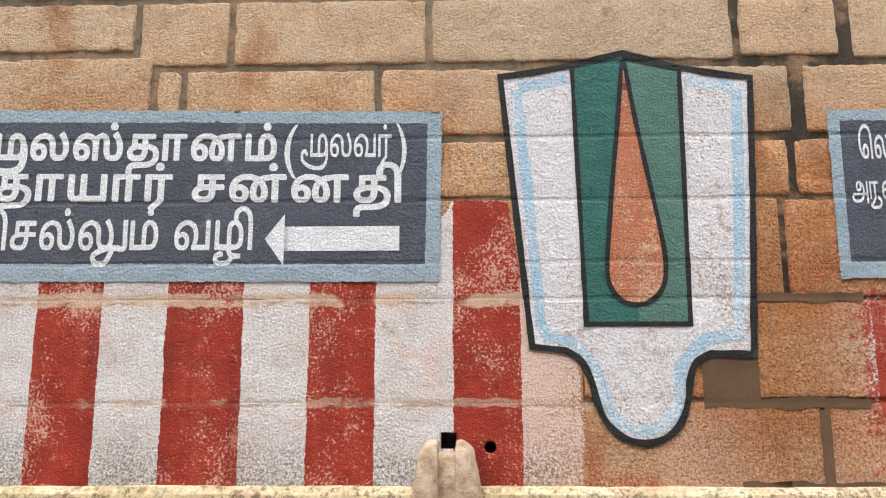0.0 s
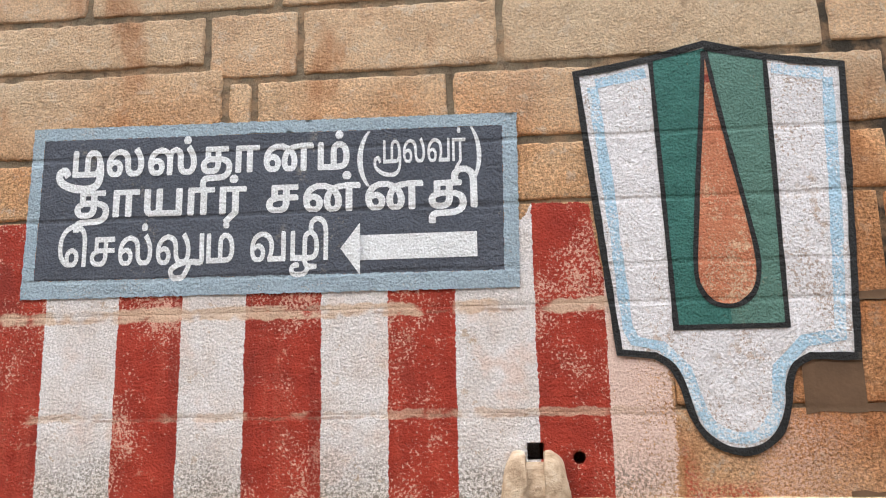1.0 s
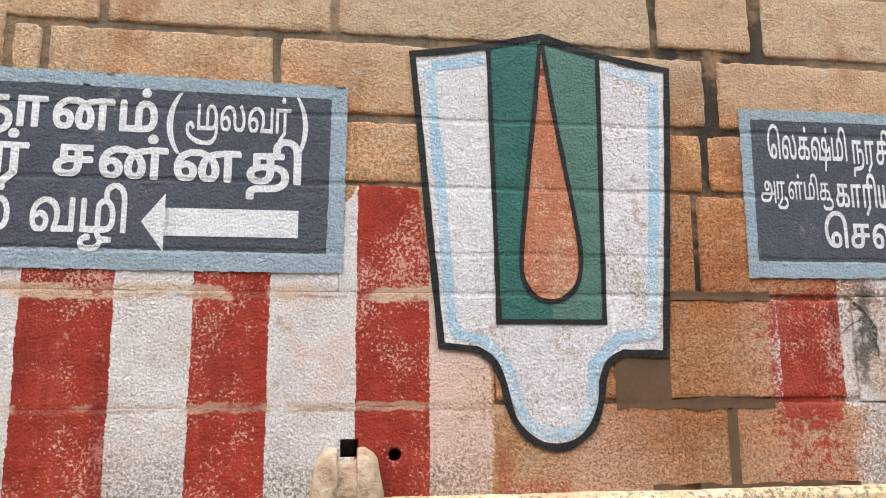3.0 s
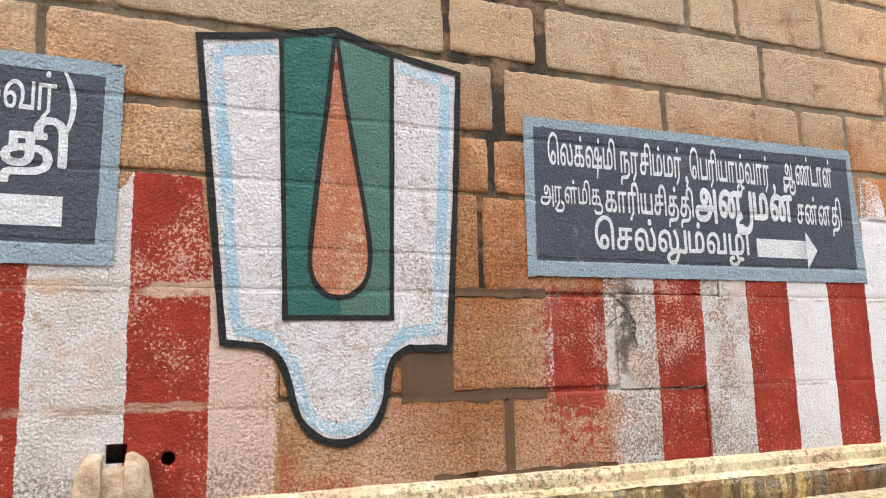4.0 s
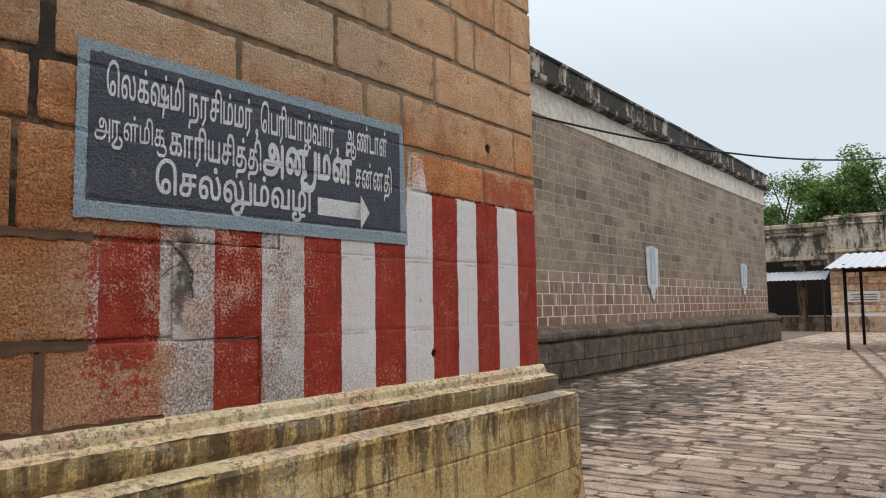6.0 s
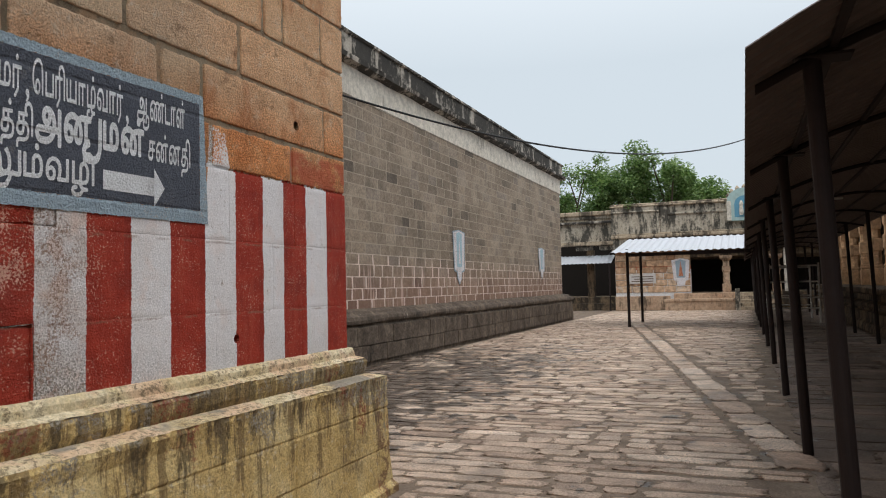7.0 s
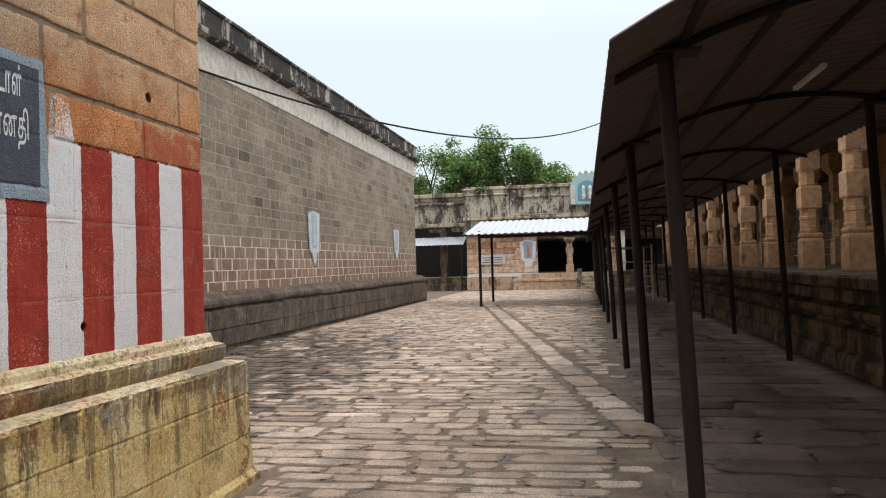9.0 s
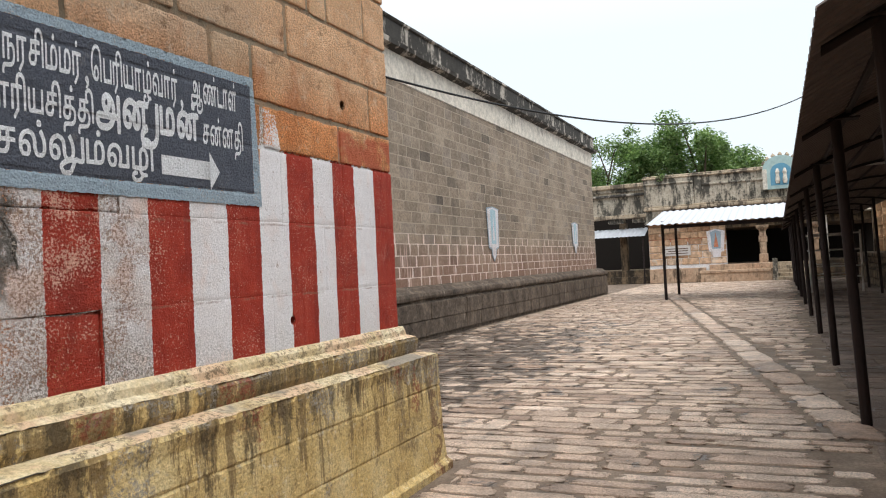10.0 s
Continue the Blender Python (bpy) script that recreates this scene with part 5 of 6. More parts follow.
def wall_emblem(x, z0, z1, hw):
    """A small copy of the emblem on the long wall, tapering to a point below."""
    root = tagged(new("painted_emblem"), "narrow faded white and blue emblem painted on a granite wall", "wall painting", "emblems on the long wall")
    h = z1 - z0

    def flat(name, pts, y, mat, label=""):
        v = [(x + px * hw, FY - y, z0 + pz * h) for px, pz in pts]
        part(name, mesh_of(name, v, [tuple(range(len(v)))], mat), root, label)
    flat("outline", [(0, 0), (0.35, 0.10), (0.42, 0.22), (0.85, 0.25), (1.0, 0.96), (0, 1.0), (-1.0, 0.96), (-0.85, 0.25), (-0.42, 0.22), (-0.35, 0.10)], 0.028, M_BORDER, "grey-blue painted outline")
    flat("white_field", [(0, 0.03), (0.25, 0.11), (0.33, 0.24), (0.75, 0.27), (0.9, 0.94), (0, 0.98), (-0.9, 0.94), (-0.75, 0.27), (-0.33, 0.24), (-0.25, 0.11)], 0.033, M_WHITE, "faded white paint")
    flat("blue_panel", [(0.38, 0.32), (0.45, 0.92), (0, 0.96), (-0.45, 0.92), (-0.38, 0.32)], 0.038, M_PALEBLUE, "faded blue paint")
    flat("centre_flame", [(0.16, 0.38), (0, 0.93), (-0.16, 0.38)], 0.043, M_WHITE)


wall_emblem(21.85, 1.66, 3.32, 0.52)
wall_emblem(31.8, 1.85, 3.18, 0.52)


# ---- arched sheet-roofed walkway on steel posts ----
PY0, PY1 = -3.50, -6.05         # the two lines of posts
PX = [5.2, 8.6, 12.6, 17.0, 21.3, 25.6, 29.8, 34.0, 38.2, 42.4]
SKEW = 0.8                      # the far posts of each pair stand a little further on
LEAN = 0.045                    # the posts lean towards the lane
ROOF_X0, ROOF_X1 = 4.32, 44.5


def arch_z(y):
    t = (PY0 - y) / (PY0 - PY1)                      # the hall side stands higher
    return 2.82 + 0.42 * t + 0.8 * t * (1 - t)


def build_walkway():
    root = tagged(new("covered_walkway"), "brown steel-post walkway with arched corrugated sheet roof", "walkway shelter")
    # corrugated sheet: ribs run over the arch
    verts, faces = [], []
    ys = [PY0 + 0.45 - (PY0 - PY1 + 0.87) * j / 16 for j in range(17)]
    prof = [(0.0, 0.0), (0.07, 0.0), (0.10, 0.035), (0.15, 0.035), (0.18, 0.0)]
    x, cols = ROOF_X0, []
    while x < ROOF_X1:
        for dx, dz in prof[:-1]:
            cols.append((x + dx, dz))
        x += 0.18
    for cx, dz in cols:
        for y in ys:
            verts.append((cx, y, arch_z(y) + 0.05 + dz))
    k = len(ys)
    for i in range(len(cols) - 1):
        for j in range(k - 1):
            a = i * k + j
            faces.append((a, a + 1, a + k + 1, a + k))
    part("roof_sheet", mesh_of("roof_sheet", verts, faces, M_SHEET), root, "dark brown corrugated arched roof sheet")
    for y, s in ((PY0, 1), (PY1, -1)):
        for x in PX:
            x += 0 if y == PY0 else SKEW
            r = 0.048
            post = part("post", tube("post", (x, y, GROUND - 0.02), (x, y + LEAN * 2.4, arch_z(y + LEAN * 2.4)), r, M_STEEL, 14), root, "round brown steel post")
            if x < 20:
                part("post_cap", box("post_cap", (x - 0.09, y - 0.09, arch_z(y) - 0.05), (x + 0.09, y + 0.20, arch_z(y) - 0.035), M_STEEL, 0.003), post)
    for x in PX:
        pts = [(x + SKEW * (j / 18 * 1.3 - 0.15), PY0 + 0.40 - (PY0 - PY1 + 0.80) * j / 18) for j in range(19)]
        bm = bmesh.new()
        ring = []
        for px, y in pts:
            z = arch_z(y) + 0.005
            ring.append([bm.verts.new((px + 0.03 * math.cos(a), y, z + 0.03 * math.sin(a))) for a in [i * math.pi / 3 for i in range(6)]])
        for a, b in zip(ring, ring[1:]):
            for i in range(6):
                bm.faces.new((a[i], a[(i + 1) % 6], b[(i + 1) % 6], b[i]))
        part("roof_arch", bm_mesh("roof_arch", bm, M_STEEL, True), root, "bent steel roof hoop")
    for y in (PY0, PY0 - 0.62, (PY0 + PY1) / 2, PY1 + 0.62, PY1):
        part("purlin", box("purlin", (ROOF_X0 + 0.05, y - 0.022, arch_z(y) + 0.004), (ROOF_X1 - 0.05, y + 0.022, arch_z(y) + 0.046), M_STEEL, 0.004), root, "steel purlin")
    return root


build_walkway()
lamp = tagged(new("tube_light", box("tube_light", (7.6, -5.00, 3.195), (8.5, -4.95, 3.235), M_TUBE, 0.008, 2)), "unlit pale tube-light batten under the walkway roof", "tube light")
lamp2 = tagged(new("tube_light", box("tube_light", (17.45, -4.9, 3.16), (17.50, -4.5, 3.20), M_TUBE, 0.008, 2)), "unlit pale tube-light batten under the walkway roof", "tube light")

# ---- pillared hall on a moulded platform behind the walkway ----
HY = -6.55                      # face of the platform
HZ = 1.29
extrude_x("hall_platform", [(-7.5, HZ - 0.005), (HY + 0.10, HZ), (HY + 0.13, HZ - 0.03), (HY + 0.13, HZ - 0.16), (HY + 0.0, HZ - 0.20), (HY - 0.16, HZ - 0.24), (HY - 0.16, HZ - 0.42), (HY + 0.07, HZ - 0.48), (HY + 0.09, HZ - 0.56), (HY + 0.04, HZ - 0.62), (HY - 0.14, HZ - 0.68), (HY - 0.14, HZ - 0.74), (HY - 0.02, HZ - 0.78), (HY - 0.02, 0.22), (HY + 0.06, 0.18), (HY + 0.09, 0.05), (HY + 0.09, GROUND - 0.02)], -12.0, 46.0, M_HALL, "stained yellowish stone platform with moulded edge", "platform", 0.02, 0.35, False)
tagged(new("hall_floor", box("hall_floor", (-12, -14.0, HZ - 0.3), (46, -7.35, HZ), M_HALL, 0)), "stone floor of the pillared hall", "floor", kind="structure")
tagged(new("hall_ceiling", box("hall_ceiling", (-12, -14.0, 4.5), (46, -7.2, 4.9), M_HALL, 0)), "dark stone slab ceiling of the pillared hall", "ceiling", kind="structure")
hall_back = tagged(new("wall_hall", box("wall_hall", (-12, -13.0, HZ), (46, -12.6, 4.5), M_POINT, 0)), "dim stone block back wall of the pillared hall", "wall", kind="structure")


def build_hall_back():
    sv, sf = [], []
    z, k = HZ + 0.01, 0
    while z < 4.3:
        h = 0.30
        x = 6.0 + 0.2 * (k % 2)
        while x < 40:
            w = rng.uniform(0.35, 0.6)
            v, f = block_shape(w - 0.03, h - 0.03, 0.1, 5000 + int(x * 31) + k * 7, 0.03, 0.01, 0.02, 4, 4)
            b = len(sv)
            sv += [(q[0] * -1 + x + w, -12.6 + 0.045 - q[1], q[2] + z) for q in v]
            sf += [tuple(b + i for i in q) for q in f]
            x += w
        z += h
        k += 1
    tagged(part("wall_blocks", mesh_of("wall_blocks", sv, sf, M_BLOCK_STUFF), hall_back), kind="stuff")


build_hall_back()


def slim(rows):
    return [(r * 0.7, z) for r, z in rows]


def build_pillar():
    root = tagged(new("stone_pillar"), "carved tan granite pillar with square blocks and octagonal bands", "pillar", "pillars along the hall")
    part("pillar_base", lathe("pillar_base", slim([(0.30, 0), (0.31, 0.02), (0.30, 0.60), (0.285, 0.64), (0.26, 0.66), (0.29, 0.70), (0.29, 0.74), (0.25, 0.78)]), M_PILLAR), root)
    part("pillar_shaft", lathe("pillar_shaft", slim([(0.27, 0.76), (0.28, 0.84), (0.26, 0.86), (0.26, 1.05), (0.28, 1.07), (0.28, 1.12), (0.26, 1.14), (0.26, 1.30)]), M_PILLAR, 8), root)
    part("pillar_block", lathe("pillar_block", slim([(0.26, 1.28), (0.295, 1.32), (0.295, 1.74), (0.26, 1.78)]), M_PILLAR), root)
    part("pillar_neck", lathe("pillar_neck", slim([(0.25, 1.76), (0.265, 1.82), (0.25, 1.86), (0.25, 2.06), (0.265, 2.10), (0.25, 2.12)]), M_PILLAR, 8), root)
    part("pillar_head", lathe("pillar_head", slim([(0.25, 2.11), (0.28, 2.15), (0.28, 2.50), (0.25, 2.55)]), M_PILLAR), root)
    part("bracket", lathe("bracket", slim([(0.26, 2.54), (0.30, 2.62), (0.46, 2.78), (0.48, 2.90), (0.48, 3.22)]), M_PILLAR), root, "spreading stone bracket")
    return root


pillar0 = build_pillar()
pillar0.location = (0.1, -7.7, HZ)
for i in range(1, 16):
    copy_thing(pillar0, pose(0.1 + 3.0 * i, -7.7 + 0.03 * ((i * 7) % 3 - 1), HZ, 0, 0, 1.5 * ((i * 5) % 3 - 1)))
for i in range(3, 15):
    copy_thing(pillar0, pose(0.1 + 3.0 * i, -10.2, HZ))
# rolled mats and timber stored on the hall floor
for i, (x, y) in enumerate(((14.2, -8.3), (14.4, -8.55), (11.0, -8.4))):
    tagged(new("rolled_mat", tube("rolled_mat", (x, y, HZ + 0.10), (x + 2.0, y - 0.1, HZ + 0.10), 0.10, make_plain("grey_matting", (0.22, 0.20, 0.18), 0.9), 12)), "grey rolled mat lying on the stone floor", "mat", "rolled mats")


# ---- bright tin canopy crossing the lane ----
def corrugated(name, x0, x1, y0, y1, z0, z1, mat, pitch=0.22, amp=0.03):
    """A sheet that rises from z0 at x0 to z1 at x1, ribs running up the slope."""
    verts, faces = [], []
    n = int(abs(y1 - y0) / pitch * 4)
    for i in range(n + 1):
        y = y0 + (y1 - y0) * i / n
        dz = amp if i % 4 in (1, 2) else 0
        verts += [(x0, y, z0 + dz), (x1, y, z1 + dz), (x0, y, z0 + dz - 0.006), (x1, y, z1 + dz - 0.006)]
    for i in range(n):
        a = 4 * i
        faces += [(a, a + 4, a + 5, a + 1), (a + 2, a + 3, a + 7, a + 6), (a, a + 2, a + 6, a + 4)]
    return mesh_of(name, verts, faces, mat)


def build_canopy():
    root = tagged(new("tin_canopy"), "bright galvanised corrugated canopy on thin brown posts", "canopy")
    x0, x1, y0, y1 = 28.6, 33.5, 1.55, -3.25
    part("canopy_sheet", corrugated("canopy_sheet", x0, x1, y0, y1, 2.70, 3.46, M_TIN, 0.25), root)
    for x, y in ((29.6, 1.07), (33.4, 1.05)):
        part("canopy_post", tube("canopy_post", (x, y, GROUND), (x, y, 2.7 + (x - x0) * 0.17), 0.055, M_STEEL, 10), root)
    for x in (29.6, 33.4):
        part("canopy_beam", box("canopy_beam", (x - 0.04, y1, 2.60 + (x - x0) * 0.17), (x + 0.04, y0, 2.67 + (x - x0) * 0.17), M_STEEL, 0.006), root)
    part("canopy_fascia", box("canopy_fascia", (x0 + 0.25, y1, 2.56), (x0 + 0.29, y0 - 0.6, 2.68), M_STEEL, 0.004), root)


build_canopy()

# ---- building closing the lane ----
BX = 47.75


def build_end_building():
    root = tagged(new("temple_hall"), "weathered temple hall with mould-stained parapet and dark openings", "building")

    def blk(name, lo, hi, mat, label="", bev=0.02):
        return part(name, box(name, lo, hi, mat, bev), root, label)
    # masonry front between the openings
    z, k = 1.0, 0
    while z < 3.35:
        cut = [4.38, 3.4 - 0.3 * (k % 2), 2.5 - 0.4 * (k % 2), 1.5 - 0.2 * (k % 2), 0.8, -0.05]
        for a, b in zip(cut, cut[1:]):
            v, f = block_shape(a - b - 0.03, 0.36, 0.1, 7000 + k * 11 + int(a * 10), 0.03, 0.01, 0.01, 4, 4)
            part("stone_block", mesh_of("stone_block", [(BX - 0.03 + q[1], a - 0.015 - q[0], z + q[2]) for q in v], f, M_TANBLOCK), root)
        z += 0.39
        k += 1
    part("front_wall", box("front_wall", (BX + 0.02, -0.05, GROUND), (BX + 0.8, 4.38, 3.45), M_MORTAR, 0), root)
    blk("base_course", (BX - 0.16, 1.15, GROUND), (BX + 0.1, 4.40, 0.78), M_STEPSTONE, "stained stone base")
    blk("platform", (BX - 1.3, -2.55, GROUND), (BX + 0.8, 1.35, 0.45), M_STEPSTONE, "tan stone platform")
    blk("platform_edge", (BX - 1.36, -2.55, 0.44), (BX + 0.8, 1.40, 0.60), M_STEPSTONE, "pale stone platform edge")
    blk("platform", (BX - 0.6, -2.55, 0.58), (BX + 8.0, 0.9, 0.92), M_STEPSTONE, "tan stone upper platform")
    for i in range(5):
        blk("step", (BX - 1.5 + 0.3 * i, -4.6, GROUND), (BX + 1.0, -2.75, 0.12 + 0.2 * i), M_CAP, "worn stone step", 0.02)
    blk("newel", (BX - 1.7, -2.76, GROUND), (BX - 1.3, -2.50, 1.15), M_PARAPET, "stone end post of the steps")
    blk("platform", (BX - 0.5, -7.2, GROUND), (BX + 8.0, -4.6, 0.95), M_HALL)
    # deep interior, closed by a near-black wall whose colour stands for its shade
    blk("interior_back", (BX + 7.6, -9.0, GROUND), (BX + 8.0, 12.0, 5.0), M_SHADE_BLACK, "near-black wall with the interior's shade put into its colour", 0)
    blk("ceiling_slab", (BX + 0.0, -9.0, 3.05), (BX + 8.0, 4.38, 3.5), M_HALL, "stone roof slab")
    for y in (-2.05, -4.75):
        col = lathe("column", [(0.24, 0), (0.24, 0.5), (0.18, 0.55), (0.18, 1.2), (0.23, 1.25), (0.23, 1.55), (0.17, 1.6), (0.17, 1.85), (0.34, 2.05), (0.34, 2.2)], M_STEPSTONE)
        part("column", col, root, "carved stone column", pose(BX + 0.2, y, 0.9))
    # entablature, eave and stained parapet
    blk("eave", (BX - 0.55, -9.0, 3.50), (BX + 0.6, 4.50, 3.64), M_PARAPET, "projecting stone eave", 0.05)
    blk("frieze", (BX - 0.10, -9.0, 3.6), (BX + 0.5, 4.45, 4.35), M_PARAPET, "stained plaster frieze")
    blk("cornice", (BX - 0.28, -9.0, 4.33), (BX + 0.5, 4.55, 4.52), M_CAP, "ochre cornice", 0.04)
    blk("cornice", (BX - 0.16, -9.0, 4.50), (BX + 0.5, 4.50, 4.64), M_CAP, "weathered ochre moulding", 0.05)
    blk("parapet", (BX - 0.02, -9.0, 4.6), (BX + 0.4, 1.6, 6.25), M_PARAPET, "black mould-stained parapet")
    blk("parapet", (BX - 0.14, 1.6, 4.6), (BX + 0.4, 4.5, 6.25), M_PARAPET, "stained parapet")
    blk("pilaster", (BX - 0.12, 1.15, 4.62), (BX + 0.3, 1.56, 6.24), M_PARAPET, "dark stained pilaster", 0.03)
    blk("pilaster", (BX - 0.10, -1.62, 4.62), (BX + 0.3, -1.34, 5.66), M_PARAPET, "stained pilaster", 0.03)
    blk("moulding", (BX - 0.13, -9.0, 5.66), (BX + 0.3, 1.12, 5.80), M_PARAPET, "stained moulding", 0.04)
    blk("moulding", (BX - 0.24, 1.62, 5.88), (BX + 0.3, 4.5, 6.0), M_PARAPET, "stained moulding", 0.04)
    blk("parapet_cap", (BX - 0.20, -9.0, 6.23), (BX + 0.5, 4.6, 6.36), M_CAP, "weathered parapet cap", 0.04)
    blk("parapet_cap", (BX - 0.10, -9.0, 6.35), (BX + 0.4, 4.55, 6.46), M_CAP, "weathered parapet cap", 0.04)
    blk("pier", (BX - 0.3, -5.40, GROUND), (BX + 0.0, -5.14, 3.49), M_BAND, "whitewashed stone pier", 0.04)
    # recessed wing beside the long wall
    for a, b, c, d, mat in ((4.4, 13.0, 4.25, 5.45, M_PARAPET), (4.4, 13.0, 5.75, 6.0, M_PARAPET)):
        blk("wing_parapet", (BX + 0.9, a, c), (BX + 1.6, b, d), mat, "stained plaster upper wall")
    blk("wing_cornice", (BX + 0.6, 4.4, 5.43), (BX + 1.5, 13.0, 5.58), M_COPING, "dark projecting cornice", 0.03)
    blk("wing_cap", (BX + 0.7, 4.4, 5.95), (BX + 1.6, 13.0, 6.22), M_CAP, "weathered cap", 0.04)
    blk("wing_parapet", (BX + 1.0, 4.4, 5.56), (BX + 1.6, 13.0, 5.78), M_CAP)
    blk("wing_lintel", (BX + 0.7, 4.4, 4.05), (BX + 1.6, 13.0, 4.28), M_CAP, "pale stone lintel", 0.03)
    for y in (5.0, 6.5, 9.6):
        blk("wing_bracket", (BX + 1.0, y - 0.5, 3.75), (BX + 1.6, y + 0.5, 4.06), M_PARAPET, "stone bracket", 0.05)
    for y in (6.15, 9.6):
        blk("wing_pier", (BX + 1.3, y - 0.22, GROUND), (BX + 1.8, y + 0.22, 3.8), M_HALL, "stone pier")
    blk("wing_platform", (BX + 0.9, 4.4, GROUND), (BX + 6.0, 13.0, 0.75), M_HALL, "stained stone platform")
    blk("wing_platform", (BX + 0.6, 4.4, GROUND), (BX + 1.3, 13.0, 0.35), M_HALL)
    return root


build_end_building()


def small_canopy():
    root = tagged(new("tin_awning"), "small bright corrugated tin awning over a dark doorway", "awning")
    part("awning_sheet", corrugated("awning_sheet", BX - 0.4, BX + 1.3, 9.6, 4.55, 2.85, 3.40, M_TIN, 0.25), root)
    for y in (4.7, 9.4):
        part("awning_post", tube("awning_post", (BX - 0.2, y, GROUND), (BX - 0.2, y, 2.9), 0.05, M_STEEL, 8), root)


small_canopy()
tagged(new("notice_board", box("notice_board", (BX - 0.10, 1.95, 1.55), (BX - 0.045, 3.55, 2.12), M_SIGNBOARD, 0.01)), "faded white notice board fixed to the stone front", "notice board")
nb = bpy.data.objects["notice_board"]
for r in range(3):
    part("text_bar", box("text_bar", (BX - 0.108, 2.1, 1.66 + 0.14 * r), (BX - 0.099, 3.4 - 0.15 * (r % 2), 1.71 + 0.14 * r), M_PATCHBROWN, 0), nb)


def end_emblem():
    root = tagged(new("painted_emblem"), "white emblem with a blue and orange centre painted beside the opening", "wall painting")
    y0, z0 = 0.50, 1.35

    def flat(name, pts, d, mat):
        v = [(BX - 0.06 - d, y0 - px, z0 + pz) for px, pz in pts]
        part(name, mesh_of(name, v, [tuple(range(len(v)))[::-1]], mat), root)
    flat("white_field", [(-0.22, 0), (0.22, 0), (0.26, 0.3), (0.42, 0.36), (0.52, 1.55), (0, 1.68), (-0.52, 1.55), (-0.42, 0.36), (-0.26, 0.3)], 0.012, M_WHITE)
    flat("blue_panel", [(-0.24, 0.5), (0.24, 0.5), (0.3, 1.5), (0, 1.6), (-0.3, 1.5)], 0.017, M_BORDER)
    flat("centre_flame", [(-0.13, 0.6), (0.13, 0.6), (0, 1.5)], 0.022, M_FLAME)


end_emblem()


def build_shrine():
    root = tagged(new("roof_shrine"), "small turquoise arched roof shrine with pale figure panel", "shrine")
    y0, z = -3.20, 5.08
    bm = bmesh.new()
    outer = [(0.95, 0)] + [(0.95 * math.cos(a) if abs(math.cos(a)) > 0.02 else 0, 1.15 + 0.75 * math.sin(a)) for a in [i * math.pi / 10 for i in range(11)]] + [(-0.95, 0)]
    front = [bm.verts.new((BX - 0.45, y0 + y, z + h)) for y, h in outer]
    back = [bm.verts.new((BX + 0.3, y0 + y, z + h)) for y, h in outer]
    bm.faces.new(front)
    bm.faces.new(back[::-1])
    for i in range(len(outer)):
        j = (i + 1) % len(outer)
        bm.faces.new((front[i], back[i], back[j], front[j]))
    bmesh.ops.recalc_face_normals(bm, faces=bm.faces[:])
    part("shrine_body", bm_mesh("shrine_body", bm, M_SHRINE), root)
    niche = [(0.55, 0.2)] + [(0.55 * math.cos(a), 0.95 + 0.5 * math.sin(a)) for a in [i * math.pi / 8 for i in range(9)]] + [(-0.55, 0.2)]
    part("niche", mesh_of("niche", [(BX - 0.46, y0 + y, z + h) for y, h in niche], [tuple(range(len(niche)))], make_plain("blue_niche_paint", (0.12, 0.30, 0.42), 0.7)), root)
    for dy in (-0.2, 0.18):
        part("relief_form", lathe("relief_form", [(0.10, 0.3), (0.13, 0.5), (0.09, 0.8), (0.12, 0.95), (0.05, 1.15)], M_BAND, 8), root, "", pose(BX - 0.47, y0 + dy, z))
    for i in range(7):
        a = math.pi * (i + 1) / 8
        part("finial", lathe("finial", [(0.09, 0), (0.11, 0.08), (0.03, 0.22)], M_CAP, 6), root, "", pose(BX - 0.3, y0 + 0.95 * math.cos(a), z + 1.13 + 0.75 * math.sin(a)))
    for s in (-1, 1):
        part("side_post", box("side_post", (BX - 0.5, y0 + s * 0.85 - 0.12, z), (BX - 0.3, y0 + s * 0.85 + 0.12, z + 1.15), M_BAND, 0.02), root)


build_shrine()


def build_barrier():
    root = tagged(new("queue_barrier"), "grey steel tube queue barrier under the walkway", "barrier")
    mm = make_plain("dull_grey_steel", (0.55, 0.54, 0.52), 0.5, 0.2)
    x0, x1 = 32.0, 36.0
    for x in (x0, x1):
        for y in (-3.9, -5.6):
            part("barrier_post", tube("barrier_post", (x, y, GROUND), (x, y, 2.2), 0.035, mm, 8), root)
    for z in (0.5, 0.9, 1.5, 2.1):
        for x in (x0, x1):
            part("barrier_rail", tube("barrier_rail", (x, -3.9, z), (x, -5.6, z), 0.028, mm, 8), root)
        part("barrier_rail", tube("barrier_rail", (x0, -3.9, z), (x1, -3.9, z), 0.028, mm, 8), root)


build_barrier()


# ---- overhead cable ----
def build_cable():
    cu = bpy.data.curves.new("overhead_cable", 'CURVE')
    cu.dimensions, cu.bevel_depth, cu.bevel_resolution = '3D', 0.022, 2
    sp = cu.splines.new('POLY')
    a, b, sag = Vector((9.0, 4.55, 5.3)), Vector((34.0, -4.2, 7.75)), 1.35
    n = 40
    sp.points.add(n)
    for i in range(n + 1):
        t = i / n
        p = a.lerp(b, t)
        sp.points[i].co = (p.x, p.y, p.z - sag * 4 * t * (1 - t) + 0.0, 1)
    cu.materials.append(M_CABLE)
    tagged(new("overhead_cable", cu), "sagging black overhead cable strung across the lane", "cable")


build_cable()


